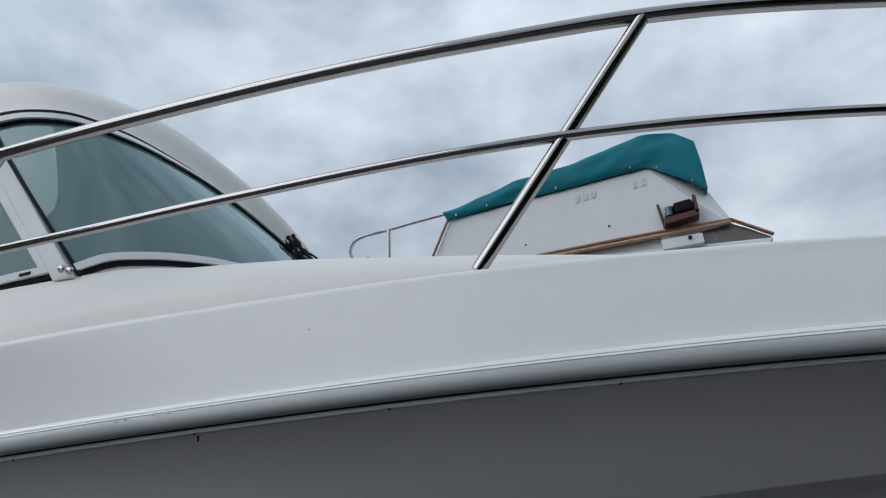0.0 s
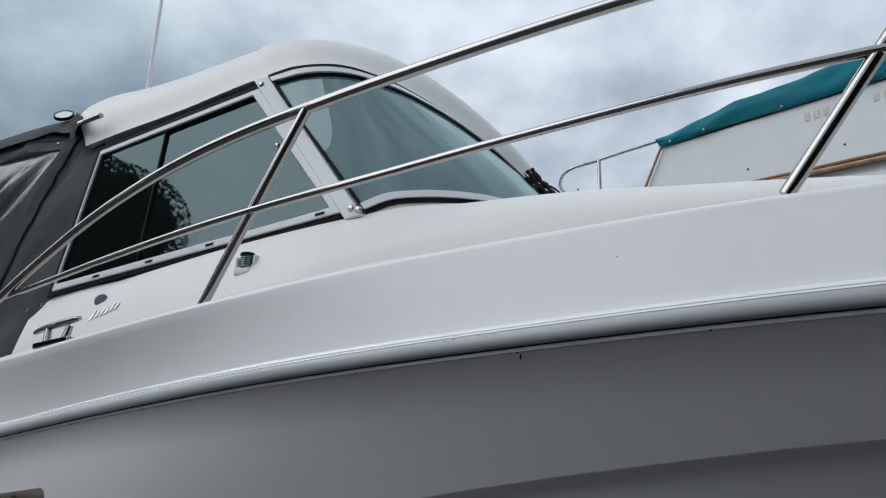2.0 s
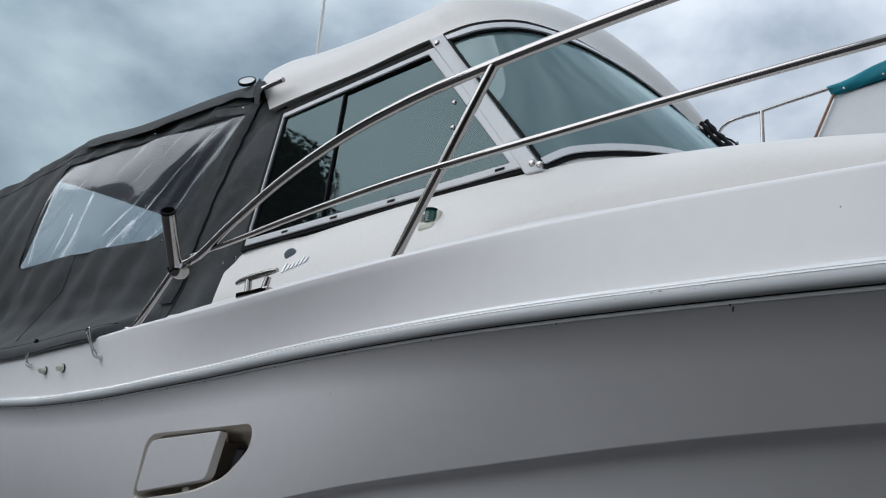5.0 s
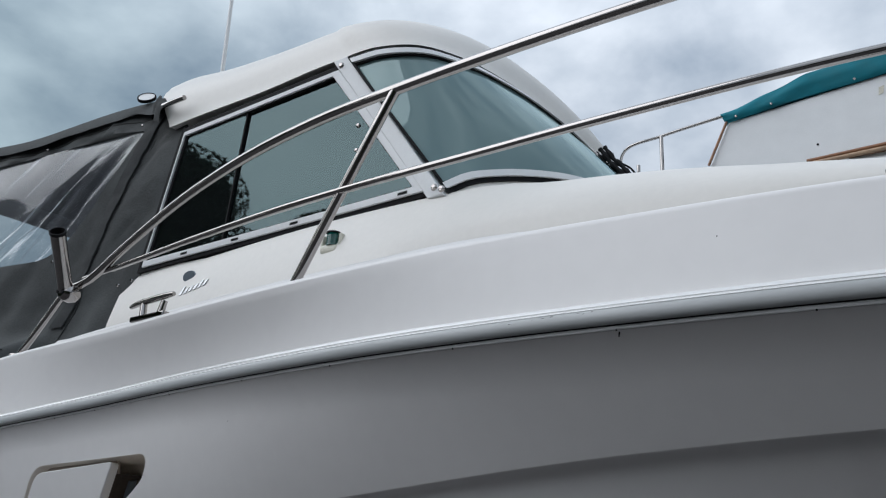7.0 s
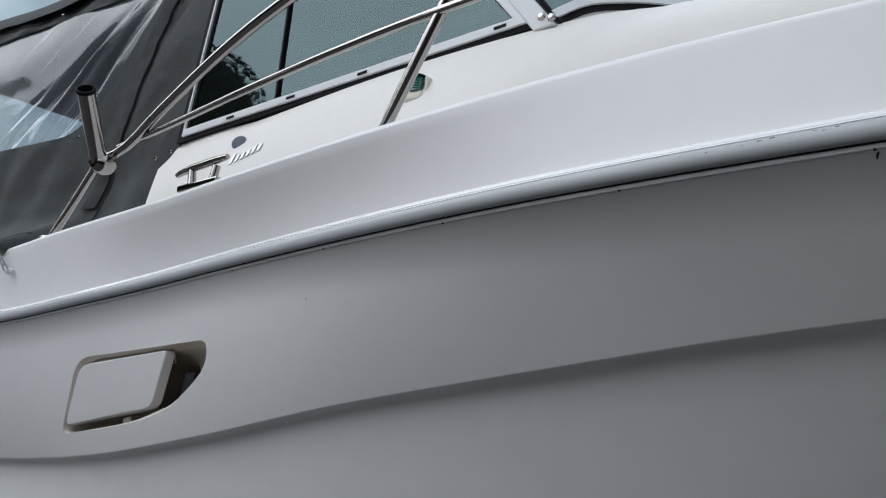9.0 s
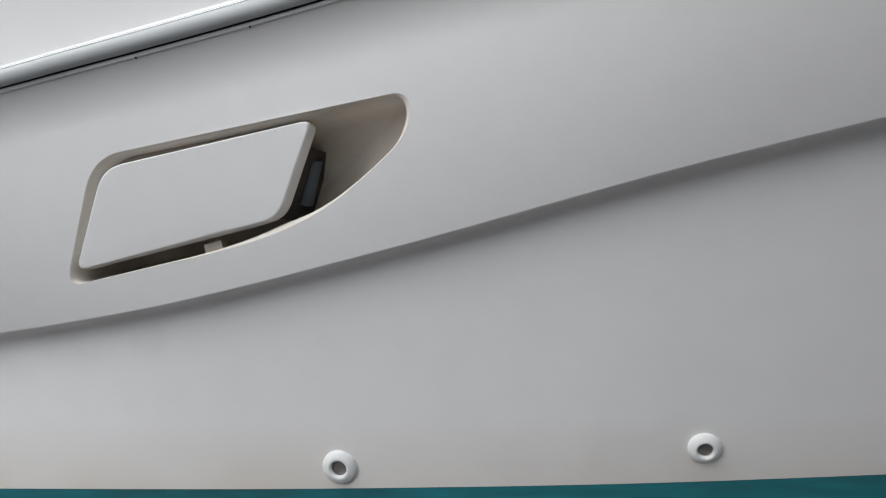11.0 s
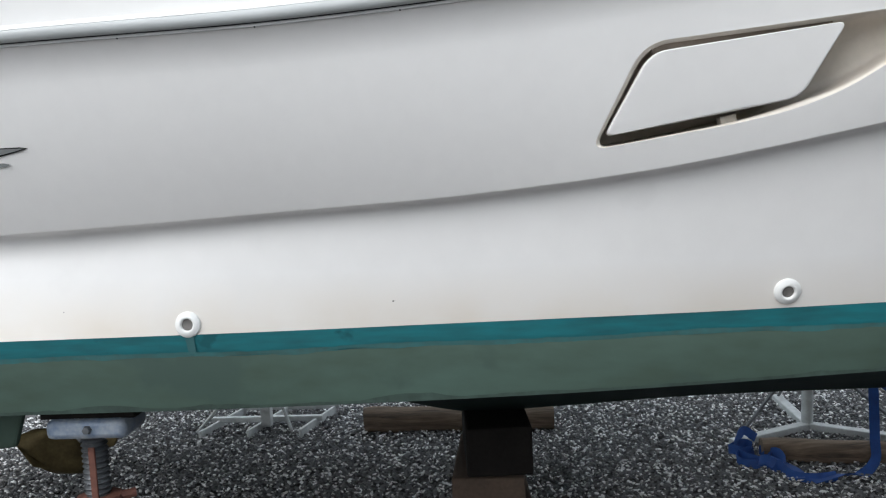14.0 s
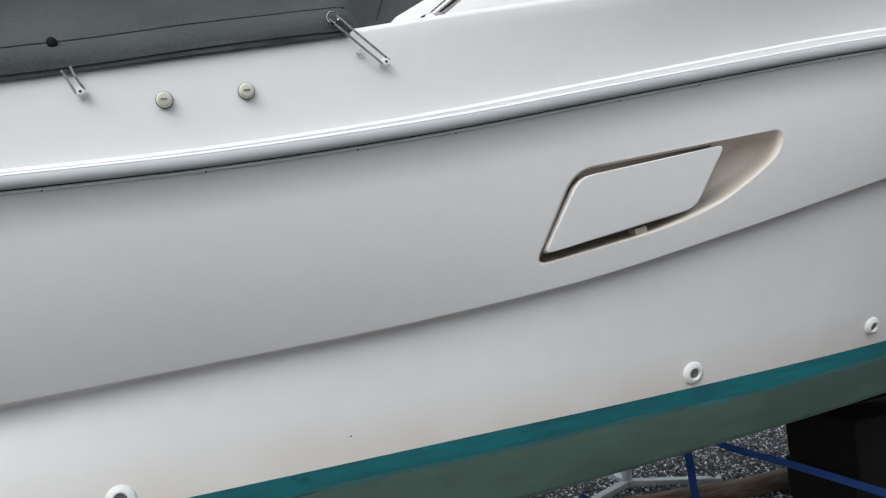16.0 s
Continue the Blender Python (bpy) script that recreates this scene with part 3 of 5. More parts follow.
M_SCUFF = material("grey_scuff", (.30, .30, .30), .7, spread=.4, scale=80)
for x, h, w in ((1.330, .023, .004), (1.372, .024, .003), (1.392, .026, .006), (1.407, .027, .007), (1.452, .027, .004), (1.462, .025, .004), (1.476, .027, .005), (1.522, .0305, .006), (1.540, .030, .008)):
    w *= .5
    o = float(np.interp(h, (.0180, .0230, .0278, .0306, .0336), (.0434, .0428, .0412, .0392, .0345)))
    part("scuff", lathe([(0, .0007), (w * .6, .0005), (w, -.0006)], 7, Matrix.Translation((x, y_rub(x) + .048 - o, z_rub(x) + h)) @ Matrix.Rotation(radians(70), 4, "X") @ Matrix.Diagonal((1.3, .45, 1, 1))), M_SCUFF, boat)
part("chipped_notch", box(bmesh.new(), (1.552, y_rub(1.552) + .032, z_rub(1.552) + .0365), (.007, .003, .002)), M_BLACK, boat, smooth=False)
part("sealant_drip", tube([(1.513, y_rub(1.511) + .027, z_rub(1.511) - .003), (1.512, y_rub(1.511) + .0285, z_rub(1.511) - .006), (1.511, y_rub(1.511) + .030, z_rub(1.511) - .011)], lambda q: .0016 - .0006 * q, 6), M_BLACK, boat)

# ---- air recess and its cover ----
def on_side(p, depth=0.0):
    return Vector((p[0], side_y(p[0], p[1]) + depth, p[1]))


def vent_depth(x):
    return .030 + .125 * max(0.0, min(1.0, (.21 - x) / .24)) ** 0.65


vc = sum((Vector(p) for p in VENT), Vector((0, 0))) / len(VENT)
rings = []
for grow, dep in ((0, 0), (.004, .002), (.008, .007), (.010, .014), (.011, .5), (.014, .9), (.03, 1.0)):
    ring = []
    for p in VENT:
        q = Vector(p) + (vc - Vector(p)).normalized() * grow
        d = dep if dep < .02 else dep * vent_depth(q[0])
        ring.append(on_side(q, max(d, .015) if dep > .02 else d))
    rings.append(ring)
bm = grid(rings, None, True)
for s in (.8, .6, .4, .2, 0.02):
    ring = []
    for p in VENT:
        q = vc + (Vector(p) + (vc - Vector(p)).normalized() * .03 - vc) * s
        ring.append(on_side(q, vent_depth(q[0])))
    rings.append(ring)
grid(rings[6:], bm, True)
bmesh.ops.remove_doubles(bm, verts=bm.verts, dist=1e-5)
M_SCOOP = material("beige_scoop", (0.76, 0.70, 0.62), 0.5, spread=0.08, scale=5, bump=0.004)
recess = part("air_recess", bm, M_SCOOP, boat, "moulded scoop behind the cover", angle=75)
bm = bmesh.new()
cc = sum((Vector(p) for p in COVER), Vector((0, 0))) / len(COVER)
rows = []
for grow, dep in ((.001, .024), (0, .0035), (.0006, .0012), (.002, -.0006), (.004, -.0014), (.0055, -.0015), (.008, -.0015), (.3, -.0015), (.6, -.0015), (.9, -.0015)):
    ring = [Vector(p) + (cc - Vector(p)) * grow if grow > .1 else Vector(p) + (cc - Vector(p)).normalized() * grow for p in COVER]
    rows.append([on_side(q, dep) for q in ring])
grid(rows, bm, True)
bm.verts.ensure_lookup_table()
bm.faces.new([bm.verts[len(bm.verts) - len(COVER) + k] for k in range(len(COVER))])
part("intake_cover", bm, M_GEL, recess, "flush white cover plate", angle=60)
part("cover_flange", slab([on_side((-.30, 1.590), .026), on_side((.035, 1.6145), .026), on_side((.030, 1.584), .034), on_side((-.29, 1.556), .034)], (0, .006, 0)), material("tan_flange", (.36, .30, .25), .7, spread=.15), recess, "tan flange behind the cover plate", smooth=False)
bm = bmesh.new()
box(bm, on_side((-.148, 1.440), .032), (.030, .03, .020), Euler((0, radians(-12), 0)).to_matrix())
part("cover_bracket", bm, material("tan_bracket", (.44, .40, .34), .6), recess, smooth=False)
# A dark brown plate paints the shade of the duct behind the cover.
bm = slab([on_side((.018, 1.582), .030), on_side((.018, 1.582), .14), on_side((-.034, 1.478), .14), on_side((-.034, 1.478), .030)], (-.004, 0, 0))
part("intake_shade_plate", bm, material("opening_shade", (.055, .042, .035), .8, spread=.4), recess, "dark plate in place of the shaded opening behind the cover", smooth=False)
part("intake_hose", tube([on_side((-.030 + .009 * i, 1.482 + .022 * i), .095) for i in range(1, 5)], .014, 14), material("grey_hose", (.10, .125, .15), .5), recess)

# ---- wheelhouse ----
def cab(x, z, off=0.0):
    """A point on the wheelhouse side."""
    return Vector((x, .02 - .04 * x + .02 * (z - 2.3) + off, z))


house = boat
W_TL, W_BL, W_BR, W_TR = (-.183, 2.737), (-.270, 2.222), (.902, 2.284), (.514, 2.778)


def frame_strip(poly, width, off0, off1, make):
    """A mitred frame of rectangular bars inside a 2D polygon."""
    n = len(poly)
    pts = [Vector(p) for p in poly]
    width = width if isinstance(width, (list, tuple)) else [width] * n
    c = sum(pts, Vector((0, 0))) / n
    inner = []
    for i in range(n):
        e0, e1 = (pts[i] - pts[i - 1]).normalized(), (pts[(i + 1) % n] - pts[i]).normalized()
        n0, n1 = Vector((e0.y, -e0.x)), Vector((e1.y, -e1.x))
        if n0.dot(c - pts[i]) < 0:
            n0, n1 = -n0, -n1
        a0, a1 = pts[i] + n0 * width[i - 1], pts[i] + n1 * width[i]
        k = ((a1 - a0).x * e1.y - (a1 - a0).y * e1.x) / (e0.x * e1.y - e0.y * e1.x)
        inner.append(a0 + e0 * k)
    rows = [[make(*p, off1) for p in pts], [make(*p, off0) for p in pts], [make(*p, off0) for p in inner], [make(*p, off1) for p in inner]]
    bm = grid(rows, None, True)
    bmesh.ops.recalc_face_normals(bm, faces=bm.faces)
    return bm, inner


side_window = new("side_window")
side_window.parent = house
bm, inner = frame_strip([W_TL, W_BL, W_BR, W_TR], (.024, .013, .001, .020), -.006, .03, cab)
part("window_gasket", bm, M_BLACK, side_window, smooth=False)
bm, inner2 = frame_strip(inner, (.007, .021, .026, .016), -.012, .03, cab)
part("window_frame", bm, M_ALU, side_window, "white aluminium sliding window frame", smooth=False, bevel=.002)
bm, inner3 = frame_strip(inner2, (.010, .004, .002, .004), -.006, .006, cab)
part("window_seal", bm, M_BLACK, side_window, smooth=False)
mid_x0, mid_x1 = .128, .146
xt = lambda x: W_TL[1] + (W_TR[1] - W_TL[1]) * (x - W_TL[0]) / (W_TR[0] - W_TL[0]) - .03
xb = lambda x: W_BL[1] + (W_BR[1] - W_BL[1]) * (x - W_BL[0]) / (W_BR[0] - W_BL[0]) + .03
part("window_divider", slab([cab(.124, xb(.124), -.004), cab(.130, xb(.130), -.004), cab(.145, xt(.145), -.004), cab(.139, xt(.139), -.004)], (0, .010, 0)), M_BLACK, side_window, smooth=False)
part("aft_pane", slab([cab(*inner2[0], -.002), cab(*inner2[1], -.002), cab(.13, xb(.13), -.002), cab(.142, xt(.142), -.002)], (0, .004, 0)), M_GLASS, side_window, smooth=False)
part("fore_pane", slab([cab(.126, xb(.126), .004), cab(*inner2[2], .004), cab(*inner2[3], .004), cab(.138, xt(.138), .004)], (0, .004, 0)), M_GLASS, side_window, smooth=False)
for i, x in enumerate((-.05, .18, .42, .80)):
    part("drain_slot", slab([cab(x, xb(x) - .011, -.0125), cab(x + .03, xb(x + .03) - .011, -.0125), cab(x + .03, xb(x + .03) - .004, -.0125), cab(x, xb(x) - .004, -.0125)], (0, -.001, 0)), M_BLACK, side_window, smooth=False)
for p in ((.621, 2.555), (.626, 2.475)):
    part("pane_bolt", lathe([(0, .003), (.003, .003), (.0055, .002), (.0065, 0)], 14, Matrix.Translation(cab(*p, .002)) @ Matrix.Rotation(radians(90), 4, "X")), M_STEEL, side_window)
# thin wall under the panes towards the gunwale is the trunk; the raked pillar
PB, PT = [(.897, 2.270), (.946, 2.274)], [(.503, 2.793), (.560, 2.796)]
pillar = part("raked_pillar", slab([cab(*PB[0], -.014), cab(*PB[1], -.014), cab(*PT[1], -.014), cab(*PT[0], -.014)], (0, .045, 0)), M_ALU, house, "white raked window pillar", smooth=False, bevel=.004)
for p in ((.541, 2.768), (.915, 2.298), (.938, 2.290)):
    part("pillar_bolt", lathe([(0, .007), (.006, .006), (.009, .002), (.010, 0)], 12, Matrix.Translation(cab(*p, -.014)) @ Matrix.Rotation(radians(90), 4, "X")), M_STEEL, pillar)

# wrapped quarter light
Q_TOP = [(.566, -.002, 2.790), (.68, -.004, 2.788), (.79, .035, 2.783), (.868, .13, 2.778), (.915, .30, 2.788), (.945, .55, 2.803), (.955, .80, 2.812), (.957, 1.0, 2.815)]
Q_BOT = [(.946, -.004, 2.286), (.99, .035, 2.320), (1.04, .09, 2.341), (1.10, .17, 2.362), (1.17, .27, 2.378), (1.24, .44, 2.39), (1.285, .68, 2.40), (1.30, .96, 2.40)]
NQ = 40
qt, qb = curve3(Q_TOP, NQ), curve3(Q_BOT, NQ)
qmid = Vector((.6, .8, 2.5))


def q_point(i, s, off=0.0):
    p = qb[i].lerp(qt[i], s)
    w = Vector((p.x - qmid.x, p.y - qmid.y, 0)).normalized()
    bulge = .02 * math.sin(math.pi * s)
    return p + w * (bulge + off)


quarter = new("quarter_light")
quarter.parent = house
part("curved_pane", facing(grid([[q_point(i, j / 12, -.006) for j in range(13)] for i in range(NQ)]), (1, -2, 0)), M_HAZY, quarter)
def q_band(s0, s1, off, name, mat):
    """A strip along the pane's edge; s in metres from the top or the bottom."""
    rows = []
    for i in range(NQ):
        h = max(.08, (qt[i] - qb[i]).length)
        a, b = s0(h), s1(h)
        rows.append([q_point(i, a, -.01), q_point(i, a, off), q_point(i, b, off), q_point(i, b, -.01)])
    part(name, grid(rows), mat, quarter, smooth=True, angle=30)
q_band(lambda h: -.09 / h, lambda h: 0, -.002, "coaming", M_DECK)
q_band(lambda h: 0, lambda h: .016 / h, .003, "lower_gasket", M_BLACK)
q_band(lambda h: .015 / h, lambda h: .036 / h, .010, "lower_frame", M_ALU)
q_band(lambda h: 1 - .014 / h, lambda h: 1, .003, "upper_gasket", M_BLACK)
q_band(lambda h: 1 - .036 / h, lambda h: 1 - .014 / h, .010, "upper_frame", M_ALU)
q_band(lambda h: 1 - .044 / h, lambda h: 1 - .036 / h, .002, "upper_seal", M_BLACK)
part("inner_cable", tube(curve3([(.772, .17, 2.44), (.762, .15, 2.50), (.766, .15, 2.583), (.776, .15, 2.635), (.80, .16, 2.645), (.825, .17, 2.630)], 30), .0025, 6), M_BLACK, quarter)
part("inner_cable", tube(curve3([(.86, .2, 2.60), (.89, .2, 2.55), (.915, .2, 2.50)], 12), .003, 6), M_BLACK, quarter)
part("edge_seal", tube([q_point(0, j / 12, .004) for j in range(13)], .0045, 8), M_BLACK, quarter)

# roof: a thick rounded moulding from the aft end round to the front corner
R_LOW = [(-.268, .038, 2.767), (-.1, .026, 2.770), (.2, .014, 2.778), (.5, .0, 2.795), (.68, -.006, 2.793), (.79, .033, 2.788), (.868, .128, 2.783), (.915, .298, 2.793), (.945, .55, 2.808), (.955, .80, 2.817), (.957, .985, 2.820)]
R_TOP = [(-.46, .15, 3.036), (-.36, .15, 3.046), (-.15, .15, 3.032), (.18, .15, 3.030), (.40, .15, 3.032), (.52, .17, 3.029), (.62, .21, 3.024), (.705, .28, 3.019), (.78, .40, 3.013), (.822, .58, 3.011), (.842, .80, 3.010), (.845, .99, 3.010)]
NR = 70
rl, rt = curve3(R_LOW, NR), curve3(R_TOP, NR)
rows = []
for i in range(NR):
    a, b = rl[i], rt[i]
    w = Vector((a.x - .45, (a.y - .95) * 1.2, 0)).normalized() if a.x > .55 else Vector((-.02, -1, 0)).normalized()
    inn = a - w * .05 + Vector((0, 0, .01))
    row = [inn, a]
    for s in (.06, .15, .28, .42, .57, .72, .86, 1.0):
        row.append(a.lerp(b, s) + w * float(np.interp(a.y if a.x > .6 else -.2, (-.2, -.006, .10, .35), (.036, .050, .050, .044))) * math.sin(math.pi * s) ** 1.4 + Vector((0, 0, .012 * math.sin(math.pi * s))))
    c = Vector((b.x - .02 * (b.x > .5), y_mid(b.x), b.z + (.05 if b.x < .7 else .02)))
    for s in (.1, .3, .6, 1.0):
        row.append(b.lerp(c, s) + Vector((0, 0, .02 * math.sin(math.pi * s))))
    rows.append(row)
bm = both(rows)
roof = part("roof", bm, M_DECK, house, "thick rounded cream wheelhouse roof moulding", angle=60)
aft = rows[0]
bm = bmesh.new()
bm.faces.new([bm.verts.new(p) for p in aft + [mir(p) for p in aft[::-1]]])
part("roof_aft_face", bm, M_DECK, house, smooth=False)
# lining, far side and floor seen through the panes
part("headliner", grid([[Vector((x, .17 + (1.72 - .16 * x - .0) * j / 8, 2.84 - (.10 if j in (0, 8) else 0) - max(0, x - .6) * .35)) for j in range(9)] for x in (-.3, 0, .3, .6, .75, .85)]), M_LINER, house)
bm = grid([[mir(cab(x, z, .02)) for z in (1.9, 2.28)] for x in (-.3, .3, .9, 1.0)])
grid([[mir(q_point(i, s, -.02)) for s in (-.3, 0, .05)] for i in range(NQ)], bm)
part("far_side_lining", bm, M_LINER, house)
bm, _ = frame_strip([W_TL, W_BL, W_BR, W_TR], .05, -.01, .03, lambda x, z, o: mir(cab(x, z, o)))
part("far_window_frame", bm, M_ALU, house, smooth=False)
part("far_pane", slab([mir(cab(*p, .012)) for p in inner2], (0, .004, 0)), M_FARGLASS, house, smooth=False)
part("far_curved_pane", grid([[mir(q_point(i, j / 6, -.006)) for j in range(7)] for i in range(NQ)]), M_FARGLASS, house)
part("cabin_sole", slab([(-.3, .1, 1.55), (1.1, .1, 1.55), (1.1, 1.9, 1.55), (-.3, 2.0, 1.55)], (0, 0, -.03)), M_LINER, house, smooth=False)
bm = box(bmesh.new(), (.95, 1.0, 2.22), (.35, 1.5, .22))
part("dashboard", bm, material("grey_dashboard", (.16, .17, .17), .6), house, smooth=False, bevel=.03)
for y in (.45,):
    s = new("helm_seat")
    s.parent = house
    bm = box(bmesh.new(), (.18, y, 2.28), (.12, .42, .42), Euler((0, radians(-8), 0)).to_matrix())
    part("seat_back", bm, M_SEAT, s, smooth=True, bevel=.05)
    part("seat_cushion", box(bmesh.new(), (.36, y, 2.06), (.42, .44, .12)), M_SEAT, s, bevel=.04)
    part("seat_pedestal", tube([(.36, y, 1.55), (.36, y, 2.0)], .05), M_ALU, s)

# ---- cockpit canopy ----
def can(x, z, off=0.0):
    """A point on the canopy's side, which leans inwards."""
    lean = max(0.0, (z - 2.55)) ** 1.5 * .28
    y = -.05 * max(0, min(1, (2.15 - z) / .25)) * max(0, min(1, (-x - .3) / .3)) + .035 - .05 * (x + .3) * .6 + lean
    over = max(0.0, min(1.0, (2.06 - z) / (2.035 - z_deck(x)))) * max(0.0, min(1.0, (-.685 - x) / .07))
    return Vector((x, y + (y_deck(x) - .008 - y) * over ** 1.3 + off, z))


X_CAN, X_WING = -2.38, -3.05
c_top = spl((-3.3, 2.86), (-2.79, 2.95), (-2.55, 2.975), (-2.15, 3.005), (-1.98, 3.035), (-1.32, 2.985), (-.55, 2.955), (-.40, 2.935), (-.28, 2.90))
c_hem = spl((-3.3, 1.83), (-1.95, 1.845), (-1.39, 1.857), (-1.2, 1.868), (-1.0, 1.884), (-.85, 1.893), (-.76, 1.898), (-.70, 1.912), (-.52, 1.925), (-.40, 1.93), (-.28, 1.935))
front_x = lambda z: -.285 + .085 * (z - 2.03) / .75
canopy = new("cockpit_canopy")
canopy.parent = boat
canopy["label"] = "charcoal canvas cockpit canopy with a clear vinyl window"
W_C = rounded([(-.46, 2.82), (-1.14, 2.87), (-1.99, 2.915), (-2.15, 2.36), (-1.48, 2.375), (-.83, 2.345), (-.62, 2.52)], [.03, .1, .05, .06, .2, .15, .1], 5)


def fold(x, z):
    """Small folds of the canvas."""
    k = 1 - .85 * max(0.0, min(1.0, (2.06 - z) / .17)) * max(0.0, min(1.0, (-.45 - x) / .11))
    return k * (.006 * math.sin(x * 9 + z * 4) + .004 * math.sin(x * 23 - z * 17) + .012 * noise.noise(Vector((x * 2.5, z * 2.5, 0))) + .006 * noise.noise(Vector((x * 9, z * 7, 4))) + .0045 * abs(noise.noise(Vector((x * 11 - z * 6, z * 9, 8)))) + (.005 * noise.noise(Vector((x * 28, z * 28, 2))) if x > -.75 and z > 2.2 else 0))


def canvas_side():
    pts = []
    nx, nz = 150, 54
    bound = []
    for i in range(nx + 1):
        for j in range(nz + 1):
            u, v = i / nx, j / nz
            x = X_WING + (-.285 - X_WING) * u
            z = c_hem(x) + (c_top(x) - c_hem(x)) * v
            if u == 1:
                x = front_x(z)
            q = Vector((x, z))
            if min((q - Vector(h)).length for h in W_C) > .012 and not inside(q, W_C):
                pts.append(q)
    k = len(pts)
    pts += [Vector(h) for h in W_C]
    vs, _, fs, *_ = delaunay_2d_cdt(pts, [(k + i, k + (i + 1) % len(W_C)) for i in range(len(W_C))], [], 0, 1e-6)
    bm = bmesh.new()
    bv = []
    for v in vs:
        bv.append(bm.verts.new(can(v[0], v[1], fold(v[0], v[1]))))
    for f in fs:
        c = sum((vs[i] for i in f), Vector((0, 0))) / 3
        if not inside(c, W_C) and c[1] < c_top(c[0]) + .002 and c[1] > c_hem(c[0]) - .002 and c[0] < front_x(c[1]) + .002:
            bm.faces.new([bv[i] for i in f])
    return bm


bm = canvas_side()
part("canvas_side", bm, M_CANVAS, canopy, angle=80)
rows = []
for i in range(60):
    x = X_CAN + (-.33 - X_CAN) * i / 59
    z = c_top(x)
    e = can(x, z)
    c = Vector((x, y_mid(x), z + .10))
    rows.append([e + Vector((0, -.012, -.03)), e + Vector((0, -.012, -.002))] + [e.lerp(c, s) + Vector((0, 0, .05 * math.sin(math.pi * min(1, s * 1.0)) + .012 * noise.noise(Vector((x * 4, s * 3, 1))))) for s in (.02, .06, .15, .4, .7, 1)])
part("canvas_top", both(rows), M_CANVAS, canopy, angle=80)
# far side and aft curtain of the canopy, each with its clear panel
xs = [X_CAN + (-.3 - X_CAN) * i / 20 for i in range(21)]
bm = grid([[mir(can(x, c_hem(x) + (c_top(x) - c_hem(x)) * v)) for v in (0, .35)] for x in xs])
grid([[mir(can(x, c_hem(x) + (c_top(x) - c_hem(x)) * v)) for v in (.88, 1)] for x in xs], bm)
for x in (X_CAN + .07, -1.3, -.4):
    grid([[mir(can(x + d, c_hem(x) + (c_top(x) - c_hem(x)) * v)) for v in (.34, .9)] for d in (-.07, .07)], bm)
part("canvas_far_side", bm, M_CANVAS, canopy)


def aft(s, z):
    a = can(X_CAN, z)
    return Vector((X_CAN + .12 * (z - 2.87), a.y + 2 * (y_mid(X_CAN) - a.y) * s, z))


bm = grid([[aft(s, z) for z in (1.83, 2.2, 2.34)] for s in np.linspace(0, 1, 9)])
e0 = can(X_CAN, c_top(X_CAN))
c0 = Vector((X_CAN, y_mid(X_CAN), c_top(X_CAN) + .10))
half = [e0.lerp(c0, s) + Vector((0, 0, .05 * math.sin(math.pi * s))) for s in (0, .06, .15, .4, .7, 1)]
arch = half + [mir(p) for p in half[-2::-1]]
grid([[Vector((X_CAN, p.y, 2.93 + .05 * math.sin(math.pi * k / (len(arch) - 1)))), p + Vector((.0, 0, .01))] for k, p in enumerate(arch)], bm)
for s0, s1 in ((0, .05), (.43, .49), (.70, .75), (.95, 1)):
    grid([[aft(s, z) for z in (2.33, 2.95)] for s in (s0, s1)], bm)
part("canvas_aft", bm, M_CANVAS, canopy)
part("aft_vinyl", grid([[aft(s, z) + Vector((-.01, 0, 0)) for z in (2.3, 2.6, 2.98)] for s in np.linspace(0, 1, 9)]), M_CLEAR, canopy)
bm = bmesh.new()
wp = [Vector(h) for h in W_C]
wp2 = [Vector((-2.14 + 1.68 * i / 240, 2.35 + .56 * j / 90)) for i in range(241) for j in range(91)]
wp2 = [q for q in wp2 if inside(q, W_C) and min((q - h).length for h in wp) > .02]
vs, _, fs, *_ = delaunay_2d_cdt(wp + wp2, [(i, (i + 1) % len(wp)) for i in range(len(wp))], [], 0, 1e-6)


